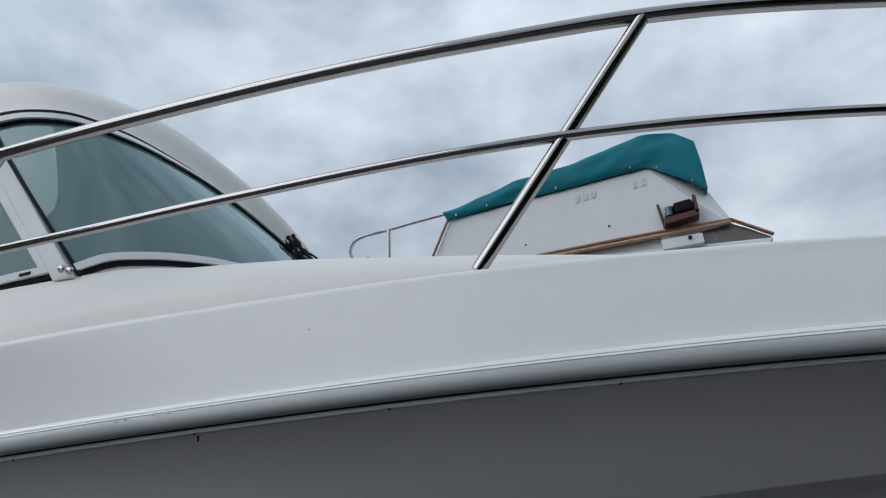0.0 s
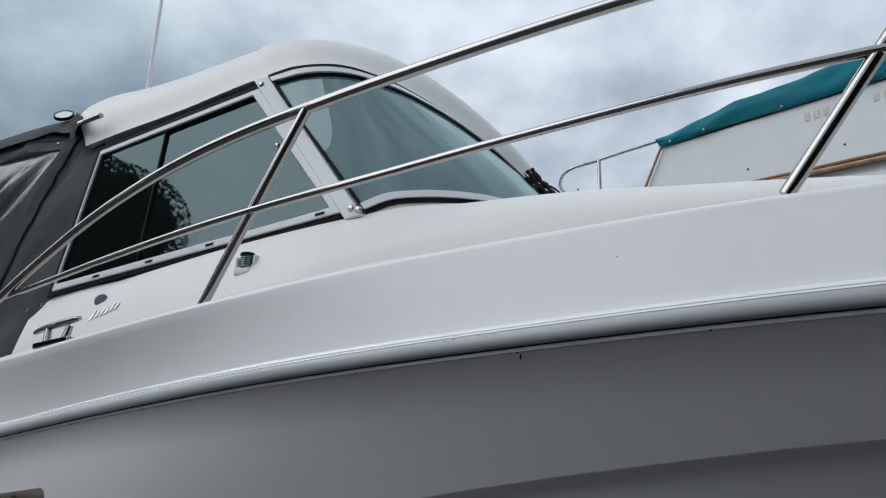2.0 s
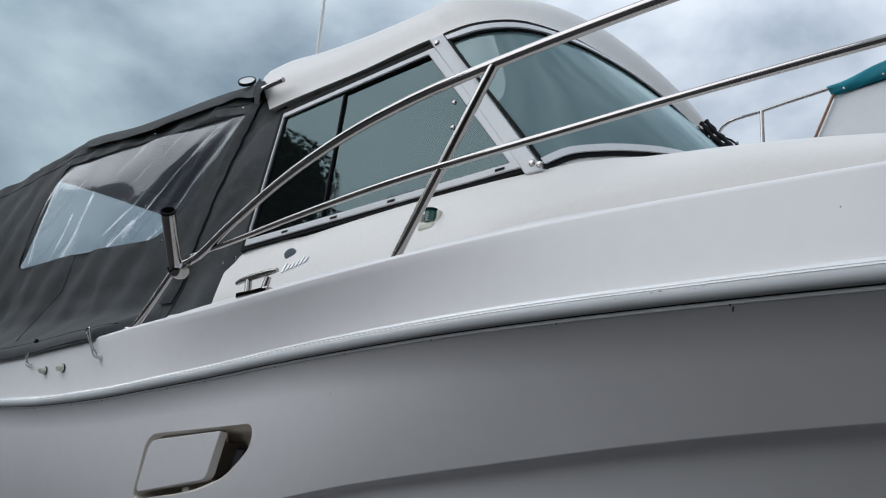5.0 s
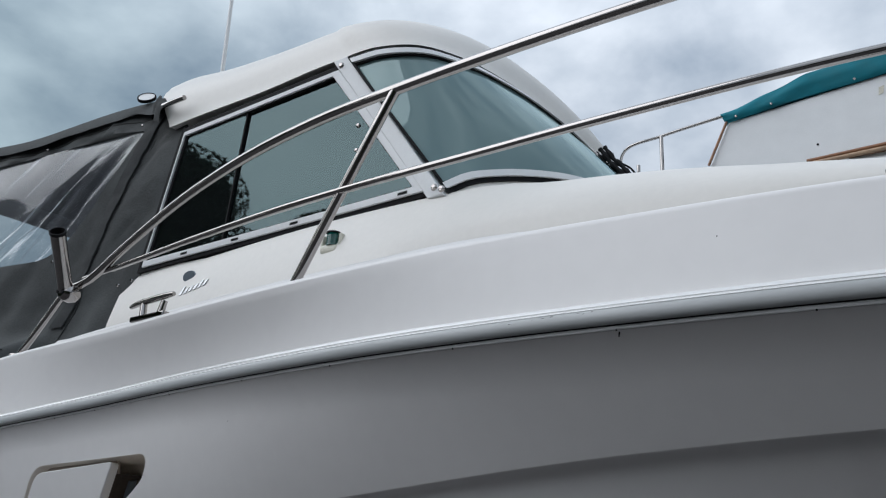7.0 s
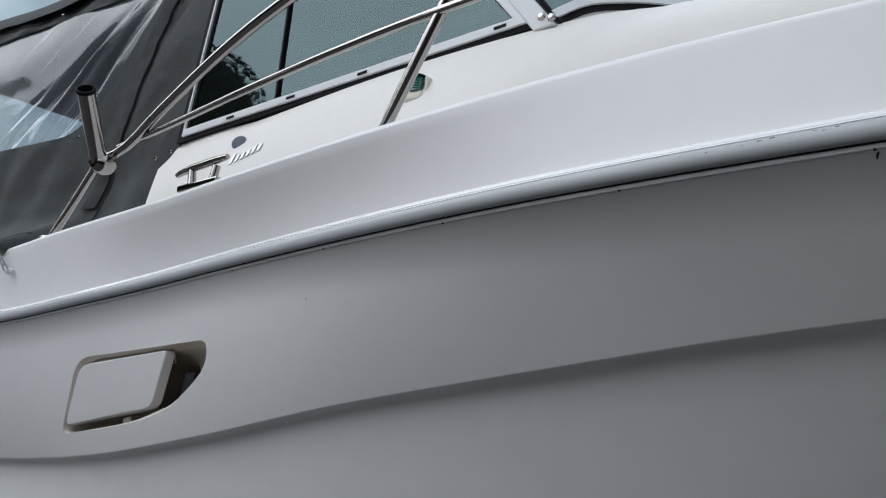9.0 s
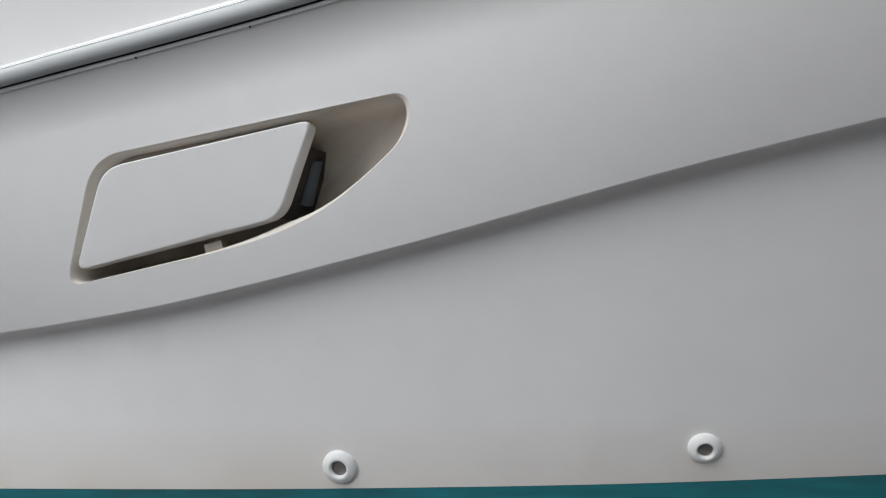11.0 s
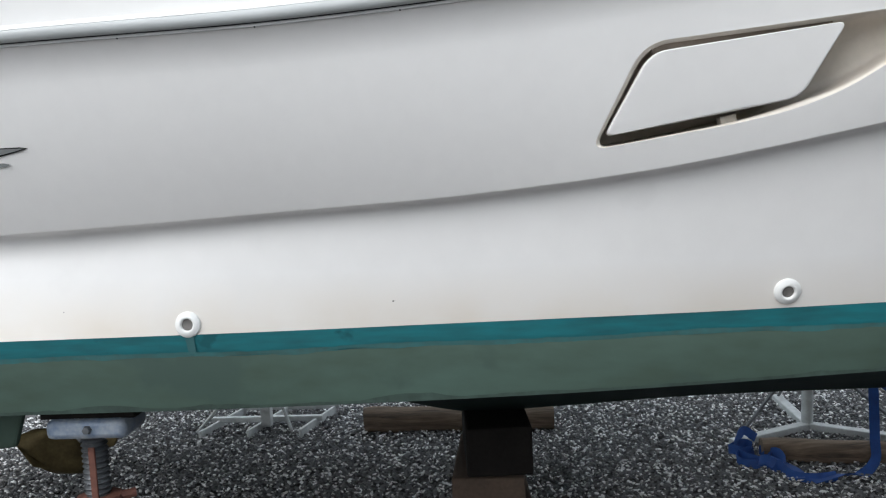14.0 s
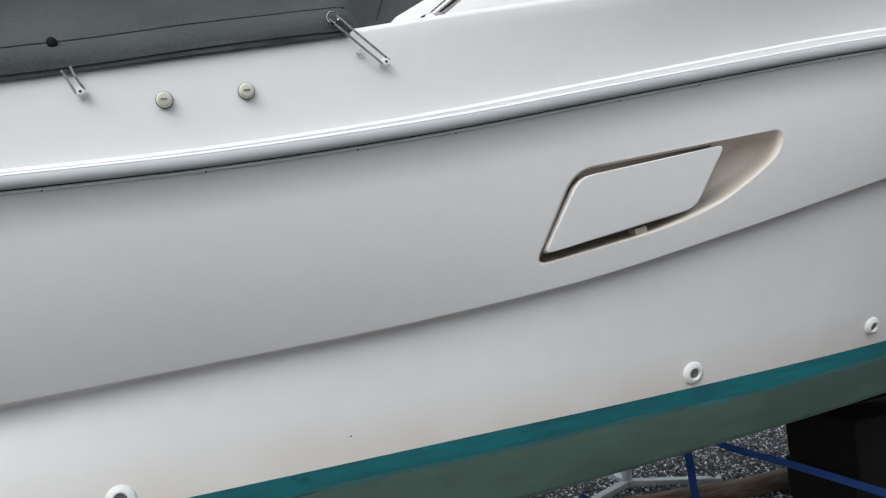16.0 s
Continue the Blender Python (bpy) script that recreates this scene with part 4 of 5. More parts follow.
def crease(v):
    """Folds that fan out over the clear panel."""
    h = .014 * noise.noise(Vector((v[0] * 2 + v[1] * 4, v[0] * -2 + v[1] * 2, 3)))
    for (ax_, az_), (bx_, bz_), k in (((-1.30, 2.38), (-.62, 2.80), .012), ((-1.10, 2.37), (-.54, 2.82), -.014), ((-.95, 2.36), (-.48, 2.82), .010), ((-1.75, 2.37), (-1.55, 2.7), .008), ((-2.0, 2.4), (-1.92, 2.85), -.008)):
        a_, b_, p_ = Vector((ax_, az_)), Vector((bx_, bz_)), Vector((v[0], v[1]))
        s_ = max(0, min(1, (p_ - a_).dot(b_ - a_) / (b_ - a_).length_squared))
        h += 1.35 * k * math.exp(-((p_ - a_.lerp(b_, s_)).length / .026) ** 2) * math.sin(math.pi * min(1, .15 + s_ * .85))
    # sharp kinks running with the folds
    for (ax_, az_), (bx_, bz_), k in (((-1.22, 2.40), (-.70, 2.74), .005), ((-1.17, 2.38), (-.64, 2.72), -.005), ((-1.03, 2.37), (-.60, 2.78), .006), ((-.99, 2.37), (-.57, 2.76), -.004), ((-.90, 2.39), (-.52, 2.80), .005), ((-1.42, 2.39), (-1.02, 2.60), .004), ((-1.34, 2.39), (-.92, 2.62), -.004), ((-1.82, 2.40), (-1.70, 2.62), .004)):
        a_, b_, p_ = Vector((ax_, az_)), Vector((bx_, bz_)), Vector((v[0], v[1]))
        s_ = max(0, min(1, (p_ - a_).dot(b_ - a_) / (b_ - a_).length_squared))
        h += k * math.exp(-((p_ - a_.lerp(b_, s_)).length / .013) ** 2) * math.sin(math.pi * s_)
    return h


bv = [bm.verts.new(can(v[0], v[1], .004 + crease(v))) for v in vs]
for f in fs:
    c = sum((vs[i] for i in f), Vector((0, 0))) / 3
    if inside(c, W_C):
        bm.faces.new([bv[i] for i in f])
part("vinyl_window", facing(bm, (0, -1, 0)), M_VINYL, canopy, "creased clear vinyl window")
for p in ((-.475, 2.838), (-1.14, 2.888), (-1.98, 2.92), (-.80, 2.33), (-.36, 2.19), (-.29, 2.2)):
    part("snap_stud", lathe([(0, .004), (.004, .0035), (.006, 0)], 10, Matrix.Translation(can(*p, -.012)) @ Matrix.Rotation(radians(90), 4, "X")), M_STEEL, canopy)

M_STITCH = material("canvas_stitching", (.022, .023, .022), .8, spread=.5, scale=60, bump=.02)
for pts in ([(-.36, 2.89), (-.39, 2.74), (-.50, 2.44), (-.60, 2.12), (-.66, 1.98)], [(x, c_hem(x) + .009) for x in np.linspace(-3.0, -.75, 120)], [(x, c_hem(x) + .070 + .01 * (x + 1)) for x in np.linspace(-3.0, -.75, 120)], [(x, c_top(x) - .075) for x in np.linspace(-3.0, -.45, 120)], [(-1.55, 2.37), (-1.60, 2.2), (-1.62, 1.95)]):
    part("seam", tube([can(x, z, fold(x, z) - .0010) for x, z in pts], .0016, 6), M_STITCH, canopy)
M_FLAP = material("dark_canvas_flap", (.024, .027, .028), .85, spread=.3, scale=8, fine=150, bump=.08)
flap_rows = []
for i in range(40):
    q = i / 39
    x0, z0 = -.375 - .20 * q - .06 * q * q, 2.868 - .80 * q
    row = [(x0 - .055 - .012 * q, 0), (x0 - .054 - .012 * q, -.006), (x0 - .026, -.008 - .003 * math.sin(i * 1.9)), (x0, -.006), (x0 + .001, 0)]
    flap_rows.append([can(a, z0, fold(a, z0) - .003 + b) for a, b in row])
part("zip_flap", grid(flap_rows), M_FLAP, canopy, "darker folded canvas flap over the zip")
part("canvas_knob", lathe([(.007, 0), (.0095, .005), (.009, .011), (.005, .013), (0, .013)], 14, Matrix.Translation(can(-1.297, 1.925, fold(-1.297, 1.925) - .002)) @ Matrix.Rotation(radians(90), 4, "X")), M_BLACK, canopy)
rows = []
for x in np.linspace(-1.9, -.36, 110):
    e = can(x, c_top(x), -.014)
    w = .003 * math.sin(x * 23) + .009 * noise.noise(Vector((x * 6, 0, 0))) * (1 if x < -.8 else 3.0)
    rows.append([e + Vector((0, 0, .004)), e + Vector((0, -.012, -.018)), e + Vector((0, -.022 + w * .5, -.045 + w)), e + Vector((0, -.026 + w, -.060 + w * 1.6))])
part("top_flap", grid(rows), M_CANVAS, canopy)

# ---- rails ----
def on_rail(x, z, inb=0.0):
    return Vector((x, y_deck(x) + .01 + inb, z))


rail = new("guard_rail")
rail.parent = boat
rail["label"] = "polished stainless tube guard rail on raked stanchions"
rz = spl((-.33, 2.115), (-.2, 2.125), (-.04, 2.195), (.176, 2.272), (.473, 2.341), (.72, 2.372), (1.013, 2.392), (1.34, 2.408), (1.885, 2.421), (2.19, 2.415), (2.54, 2.385), (3.0, 2.36), (3.7, 2.34), (4.2, 2.33))
top = [on_rail(x, rz(x)) for x in np.linspace(-.28, 4.15, 90)]
part("top_rail", tube(top + [mir(p) for p in top[::-1]], .0125), M_STEEL, rail)
mz = spl((-.27, 2.14), (-.1, 2.15), (.236, 2.165), (.855, 2.184), (1.16, 2.194), (1.487, 2.208), (2.035, 2.222), (2.49, 2.195), (3.0, 2.17), (4.2, 2.15))
part("mid_rail", tube([on_rail(x, mz(x), .01) for x in np.linspace(-.24, 4.15, 80)], .0085, 10), M_STEEL, rail)
for foot, head in (((.727, 2.004), (.998, 2.388)), ((1.898, 2.038), (2.19, 2.412)), ((3.0, 1.98), (3.25, 2.35))):
    part("stanchion", tube([on_rail(foot[0] + (head[0] - foot[0]) * s, foot[1] - .012 + (head[1] - foot[1] + .012) * s, .03 * (1 - s)) for s in np.linspace(0, 1, 6)], .0115), M_STEEL, rail)
    part("foot_plate", lathe([(0, .002), (.020, .0015), (.023, 0), (.023, -.02)], 16, Matrix.Translation(on_rail(foot[0] - .006, z_deck(foot[0]) + .001, .045)) @ Matrix.Diagonal((1.5, .8, 1, 1))), M_BLACK, rail)
part("aft_strut", tube([on_rail(-.575 + .27 * s, 1.935 + .185 * s, .03 * (1 - s)) for s in np.linspace(0, 1, 5)], .0115), M_STEEL, rail)
part("strut_foot", lathe([(0, .004), (.028, .003), (.030, 0), (.030, -.02)], 16, Matrix.Translation(on_rail(-.575, 1.932, .03))), M_STEEL, rail)
rod_holder = new("rod_holder")
rod_holder.parent = boat
base = on_rail(-.268, 2.108, -.03)
hd = Vector((.11, -.14, .155))
bm = bmesh.new()
nseg = 18
ax = hd.normalized()
rings = []
for r, h in ((.0, .01), (.018, .01), (.0215, -.03), (.0215, .175), (.0225, .186), (.0225, .190), (.020, .190), (.018, .17), (.018, .02), (0, .02)):
    m = Matrix.Translation(base) @ ax.to_track_quat("Z", "Y").to_matrix().to_4x4()
    rings.append([m @ Vector((r * math.cos(2 * math.pi * k / nseg), r * math.sin(2 * math.pi * k / nseg), h)) for k in range(nseg)])
grid(rings[2:9], bm, True)
part("holder_tube", bm, M_STEEL, rod_holder, "polished stainless open tube")
part("holder_rim", lathe([(.0215, .183), (.0235, .186), (.0235, .194), (.020, .195), (.0178, .18), (.0178, .08), (0, .08)], 18, Matrix.Translation(base) @ ax.to_track_quat("Z", "Y").to_matrix().to_4x4()), M_BLACK, rod_holder)
part("clamp", lathe([(0, .028), (.016, .028), (.026, .018), (.029, 0), (.026, -.018), (.016, -.028), (0, -.028)], 16, Matrix.Translation(base + Vector((.0, .018, -.015))) @ Matrix.Rotation(radians(90), 4, "X")), M_STEEL, rod_holder)
for dx, dz in ((-.012, .0), (.012, -.004)):
    part("clamp_screw", lathe([(0, .004), (.005, .003), (.006, 0)], 10, Matrix.Translation(base + Vector((dx, -.012, -.015 + dz))) @ Matrix.Rotation(radians(90), 4, "X")), M_BLACK, rod_holder)

# ---- ground ----
bm = bmesh.new()
gx = sorted(set([-400, -120, -40, -15, -8, 8, 15, 40, 120, 400] + [-5 + .25 * i for i in range(41)]))
gy = sorted(set([-400, -120, -40, -15, -6, -3, 9, 15, 40, 120, 400] + [-2 + .25 * i for i in range(41)]))
grid([[Vector((x, y, -.012 + (.012 * noise.noise(Vector((x * .8, y * .8, 0))) if abs(x) < 6 and abs(y) < 9 else 0))) for y in gy] for x in gx], bm)
tagged(part("ground", bm, M_EARTH), "grey slate gravel yard", kind="structure")


def pebbles(name, count, x0, x1, y0, y1, r0, r1, seed, mat):
    """Loose angular stones as one mesh."""
    rng = np.random.default_rng(seed)
    base = np.array([(-.9, 0, 0), (.9, 0, 0), (0, -1, .1), (0, 1, -.1), (0, 0, -1), (-.35, .2, 1), (.4, -.2, .95)])
    faces = np.array([(0, 2, 5), (5, 2, 6), (6, 2, 1), (1, 3, 6), (6, 3, 5), (5, 3, 0), (0, 4, 2), (2, 4, 1), (1, 4, 3), (3, 4, 0)])
    pos = np.stack([rng.uniform(x0, x1, count), rng.uniform(y0, y1, count), rng.uniform(-.004, .016, count)], 1)
    size = rng.uniform(r0, r1, (count, 1, 1)) * np.stack([rng.uniform(1.0, 1.6, count), rng.uniform(.6, 1.0, count), rng.uniform(.35, .6, count)], 1)[:, None, :]
    v = base[None] * (1 + rng.uniform(-.25, .25, (count, 7, 1))) * size
    a, b = rng.uniform(0, 6.283, count), rng.uniform(-.6, .6, count)
    ca, sa, cb, sb = np.cos(a), np.sin(a), np.cos(b), np.sin(b)
    x, y, z = v[..., 0], v[..., 1], v[..., 2]
    x, z = x * cb[:, None] + z * sb[:, None], -x * sb[:, None] + z * cb[:, None]
    v = np.stack([x * ca[:, None] - y * sa[:, None], x * sa[:, None] + y * ca[:, None], z], -1) + pos[:, None, :]
    f = (faces[None] + (np.arange(count) * 7)[:, None, None]).reshape(-1, 3)
    me = bpy.data.meshes.new(name)
    me.vertices.add(count * 7)
    me.vertices.foreach_set("co", v.reshape(-1).astype(np.float32))
    me.loops.add(len(f) * 3)
    me.loops.foreach_set("vertex_index", f.reshape(-1).astype(np.int32))
    me.polygons.add(len(f))
    me.polygons.foreach_set("loop_start", np.arange(0, len(f) * 3, 3, dtype=np.int32))
    me.update()
    me.validate()
    me.materials.append(mat)
    return new(name, me)


M_STONE = material("slate_chippings", (.20, .205, .22), .7, spread=.3, scale=40, fine=200, bump=.05)
nn, ll = M_STONE.node_tree.nodes, M_STONE.node_tree.links
geo, ramp = nn.new("ShaderNodeNewGeometry"), nn.new("ShaderNodeValToRGB")
for e, (p, c) in zip((ramp.color_ramp.elements[0], ramp.color_ramp.elements[1], ramp.color_ramp.elements.new(.5), ramp.color_ramp.elements.new(.86), ramp.color_ramp.elements.new(.7)),
                     ((0, (.14, .142, .15, 1)), (1, (.25, .243, .235, 1)), (.5, (.185, .188, .195, 1)), (.86, (.225, .222, .215, 1)), (.7, (.205, .201, .197, 1)))):
    e.position, e.color = p, c
nn["Principled BSDF"].inputs["Specular IOR Level"].default_value = .25
ll.new(geo.outputs["Random Per Island"], ramp.inputs["Fac"])
ll.new(ramp.outputs["Color"], nn["Principled BSDF"].inputs["Base Color"])
tagged(pebbles("gravel", 150000, -3.4, 2.8, .4, 4.7, .0068, .0118, 3, M_STONE), "loose grey slate chippings", "gravel", kind="stuff")

# ---- props under the boat ----
def log(name, a, b, r, label):
    a, b = Vector(a), Vector(b)
    n = 24
    pts = [a.lerp(b, i / n) + Vector((0, .004 * math.sin(i * 1.3), .003 * math.sin(i * .9))) for i in range(n + 1)]
    bm = tube(pts, lambda s: r * (1 + .05 * math.sin(s * 11)), 18)
    return tagged(part(name, bm, M_WOOD, smooth=True, angle=60), label, "log")


log("log", (-1.325, 2.36, .062), (-.325, 2.33, .062), .066, "short round weathered timber log lying on the gravel")
log("log", (.575, 1.83, .050), (2.0, 1.62, .050), .050, "long round weathered timber log lying beside the blue strap")

stack = tagged(new("block_stack"), "stacked dark timber blocks under the keel", "timber blocks")
M_BLOCK = material("dark_timber_block", (.013, .011, .010), .85, spread=.45, scale=9, fine=80, bump=.08)
M_BLOCK.node_tree.nodes["Principled BSDF"].inputs["Specular IOR Level"].default_value = 0.2
M_BLOCK2 = material("brown_timber_block", (.085, .058, .042), .85, spread=.4, scale=9, fine=80, bump=.08)
yk = y_mid(-.62)
for c, s, m, r in (((-.64, yk, .085), (.27, .50, .17), M_BLOCK2, 3), ((-.65, yk, .25), (.25, .46, .15), M_BLOCK2, -2), ((-.63, yk - .01, .415), (.225, .44, .17), M_BLOCK, 4)):
    part("timber_block", box(bmesh.new(), c, s, Euler((0, 0, radians(r))).to_matrix()), m, stack, smooth=False, bevel=.008)

fore_stack = tagged(new("block_stack"), "large dark timber blocks under the forward keel", "timber blocks")
for c, s, m, r in (((1.37, y_mid(1.37) + .01, .10), (.46, .40, .20), M_BLOCK, 1), ((1.36, y_mid(1.36) + .01, .29), (.44, .40, .18), M_BLOCK, -2), ((1.37, y_mid(1.37), .49), (.45, .38, .22), M_BLOCK, 1)):
    part("timber_block", box(bmesh.new(), c, s, Euler((0, 0, radians(r))).to_matrix()), m, fore_stack, smooth=False, bevel=.008)

# screw jack on the seen side
M_DIRTY2 = material("worn_grey_paint", (.36, .38, .40), .55, metal=.2, spread=.5, scale=14, fine=70, bump=.04, dark=(.11, .18, .30))
jack = tagged(new("screw_jack"), "rusty screw jack with a grey pad under the hull", "jack stand")
part("pad_plate", box(bmesh.new(), (-1.602, .14, .790), (.198, .13, .050)), M_DIRTY2, jack, "worn grey and blue painted pad channel", smooth=True, bevel=.016)
part("pad_timber", box(bmesh.new(), (-1.60, .17, .828), (.235, .16, .03)), M_BLOCK, jack, smooth=False, bevel=.004)
rows = []
for i in range(161):
    z = .50 + .27 * i / 160
    rows.append((.0285 + .0035 * math.cos(i * 2 * math.pi / 8), z))
part("threaded_rod", lathe(rows, 20, Matrix.Translation((-1.626, .16, 0))), M_DIRTY, jack, "ribbed dark steel screw")
part("key_strip", box(bmesh.new(), (-1.617, .1270, .655), (.017, .006, .15)), M_RUST, jack, "red strip in the screw's slot", smooth=False, bevel=.002)
for dx in (.012,):
    part("pad_bolt", lathe([(0, .012), (.009, .010), (.011, 0)], 6, Matrix.Translation((-1.605 + dx, .074, .792)) @ Matrix.Rotation(radians(90), 4, "X")), M_DIRTY, jack)
part("lock_nut", lathe([(.03, .60), (.055, .595), (.06, .575), (.055, .55), (.03, .545)], 8, Matrix.Translation((-1.626, .16, 0))), M_RUST, jack, "red rusty nut with lugs")
part("jack_tube", tube([(-1.626, .16, .1), (-1.626, .16, .55)], .038, 16), M_RUST, jack)
for a in (30, 150, 270):
    part("jack_leg", tube([(-1.626, .16, .40), (-1.626 + .28 * math.cos(radians(a)), .16 + .28 * math.sin(radians(a)), .015)], .016, 8), M_RUST, jack)
part("nut_bar", tube([(-1.70, .10, .585), (-1.55, .20, .585)], .012, 8), M_RUST, jack)


def stand(cx, cy, rot, label):
    """A tripod hull stand: three angle feet, brace rods, a post and a pad."""
    ob = tagged(new("boat_stand"), label, "boat stand")
    part("post", tube([(0, 0, .03), (0, 0, .62)], .028, 14), M_GALV, ob)
    part("pad", box(bmesh.new(), (0, 0, .66), (.2, .2, .04)), M_BLOCK, ob, smooth=False, bevel=.006)
    for a in (90, 210, 330):
        d = Vector((math.cos(radians(a)), math.sin(radians(a)), 0))
        part("foot", box(bmesh.new(), d * .24 + Vector((0, 0, .025)), (.50, .05, .035), Euler((0, 0, radians(a))).to_matrix()), M_GALV, ob, smooth=False, bevel=.005)
        part("brace", tube([d * .46 + Vector((0, 0, .04)), Vector((0, 0, .42))], .008, 8), M_DIRTY, ob)
    ob.matrix_world = pose(cx, cy, 0, 0, 0, rot)
    return ob


stand(.93, 2.21, -3, "galvanised tripod boat stand under the far chine")
far_stand = tagged(new("boat_stand"), "pale galvanised stand with a ladder-like base", "boat stand")
part("post", box(bmesh.new(), (-1.87, 2.40, .36), (.055, .055, .66)), M_GALV, far_stand, smooth=False, bevel=.005)
part("cross_bar", box(bmesh.new(), (-1.885, 2.46, .05), (.62, .03, .03)), M_GALV, far_stand, smooth=False, bevel=.004)
part("cross_bar", box(bmesh.new(), (-1.80, 2.68, .05), (.55, .03, .03)), M_GALV, far_stand, smooth=False, bevel=.004)
for x in (-2.14, -1.88, -1.60):
    part("foot", box(bmesh.new(), (x, 2.49, .025), (.016, .46, .05), Euler((0, 0, radians(-15))).to_matrix()), M_GALV, far_stand, smooth=False, bevel=.004)
for x in (-2.24, -1.72):
    part("brace", tube([(x, 2.34, .02), (-1.87, 2.40, .42)], .009, 8), M_GALV, far_stand)

# ratchet strap: a drop from the hull and a loose heap
strap = tagged(new("ratchet_strap"), "blue webbing strap hanging from the hull and heaped on gravel", "strap")


def ribbon(pts, w, mat, name, parent, wide=(1, 0, 0)):
    pts = curve3(pts, 60)
    rows = []
    for i, p in enumerate(pts):
        t = (pts[min(i + 1, 59)] - pts[max(i - 1, 0)]).normalized()
        s = Vector(wide) - t * t.dot(Vector(wide))
        s = s.normalized() if s.length > .1 else t.orthogonal().normalized()
        n = t.cross(s).normalized() * .0012
        rows.append([p - s * w / 2 - n, p + s * w / 2 - n, p + s * w / 2 + n, p - s * w / 2 + n])
    return part(name, grid(rows, None, True), mat, parent, angle=60)


ribbon([(.97, 1.66, .66), (.985, 1.66, .35), (.99, 1.655, .15), (.985, 1.64, .06), (.94, 1.62, .02), (.8, 1.58, .025), (.68, 1.53, .02)], .042, M_BLUE, "hanging_strap", strap)
ON_EDGE = (0, .25, 1)
ribbon([(.50 + .055 * math.cos(a), 1.88 + .05 * math.sin(a), .035 + .012 * math.sin(2 * a)) for a in np.linspace(.3, 6.0, 9)], .042, M_BLUE, "strap_loop", strap, ON_EDGE)
ribbon([(.53 + .075 * math.cos(a), 1.79 + .06 * math.sin(a), .03 + .015 * math.sin(a + 1)) for a in np.linspace(1.5, 7.3, 9)], .042, M_BLUE, "strap_loop", strap, ON_EDGE)
ribbon([(.58 + .05 * math.cos(a), 1.72 + .06 * math.sin(a), .04 + .02 * math.sin(2 * a)) for a in np.linspace(-.5, 4.6, 9)], .042, M_BLUE, "strap_loop", strap, (.3, .2, 1))
ribbon([(.60, 1.98, .05), (.54, 1.97, .09), (.50, 1.93, .06), (.47, 1.87, .03), (.49, 1.80, .03), (.56, 1.74, .02), (.58, 1.66, .03)], .042, M_BLUE, "strap_coil", strap, ON_EDGE)
ribbon([(.55, 1.76, .02), (.60, 1.68, .03), (.62, 1.60, .02), (.70, 1.55, .025), (.80, 1.58, .02)], .042, M_BLUE, "strap_tail", strap, (.3, .6, .8))
ribbon([(.56, 1.72, .05), (.62, 1.70, .03), (.66, 1.63, .02), (.64, 1.56, .02)], .042, M_BLUE, "strap_end", strap, (1, .5, .2))
ribbon([(.74, 1.40, .60), (.83, 1.2, .495), (.966, .9, .439), (1.101, .6, .383), (1.30, .16, .30), (1.38, 0, .27)], .030, M_BLUE, "diagonal_strap", strap, (0, 0, 1))

# propeller and trim tab under the stern
prop = new("propeller")
prop.parent = boat
for a in (-118, 2, 122):
    rows = []
    for i in range(13):
        v = i / 12
        r = .03 + .21 * v
        w = radians(8 + 34 * min(1, v * 2.2)) * (1 if v < .8 else math.sqrt(max(0.02, 1 - ((v - .8) / .2) ** 2)))
        rows.append([Vector((-2.235 + r * math.cos(radians(a) + j * w), y_mid(-2.25) - .12 + .22 * r * j, .510 + r * (1.0 + .1 * j) * math.sin(radians(a) + j * w))) for j in (-1, -.5, 0, .5, 1)])
    b = part("blade", grid(rows), M_BRONZE, prop)
    m = b.modifiers.new("thickness", "SOLIDIFY")
    m.thickness = .008
part("hub", lathe([(0, -.07), (.03, -.06), (.042, 0), (.042, .06), (.0, .07)], 16, Matrix.Translation((-2.235, y_mid(-2.25) - .12, .51)) @ Matrix.Rotation(radians(90), 4, "X")), M_BRONZE, prop)
bm = slab([Vector((-2.2, .25, .85)), Vector((-1.89, .25, .85)), Vector((-1.86, .25, .78)), Vector((-1.89, .25, .69)), Vector((-2.2, .25, .67))], (0, .02, 0))
part("trim_tab", bm, M_GREEN, boat, "paint-coated plate under the quarter", smooth=False, bevel=.008)

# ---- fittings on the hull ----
# Dark colour stands in for the shade inside the outlet; no hole is cut.
M_BORE = material("outlet_bore_shade", (.16, .15, .14), .7, spread=.4, scale=60)


def skin_fitting(x, z, size=1.0):
    d = .01
    ny = Vector(((low_y(x + d, z) - low_y(x - d, z)) / (2 * d), -1, (low_y(x, z + d) - low_y(x, z - d)) / (2 * d))).normalized()
    m = Matrix.Translation((x, low_y(x, z), z)) @ ny.to_track_quat("Z", "Y").to_matrix().to_4x4() @ Matrix.Diagonal((size, size, 1, 1))
    f = part("skin_fitting", lathe([(.0300, -.006), (.0300, .0030), (.0293, .0046), (.0270, .0062), (.0200, .0098), (.0172, .0104), (.0150, .0098), (.0138, .0080), (.0132, .0040)], 32, m), M_WHITE, boat, "white plastic flanged skin fitting", angle=50)
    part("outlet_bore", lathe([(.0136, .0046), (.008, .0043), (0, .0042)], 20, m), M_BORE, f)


for x, z, size in ((-1.3, 1.051, .97), (0, 1.083, .94), (.558, 1.111, .80)):
    skin_fitting(x, z, size)

# ---- small deck fittings ----
M_SILVER = material("silver_letter_film", (.50, .51, .52), .3, metal=.6, bump=0)


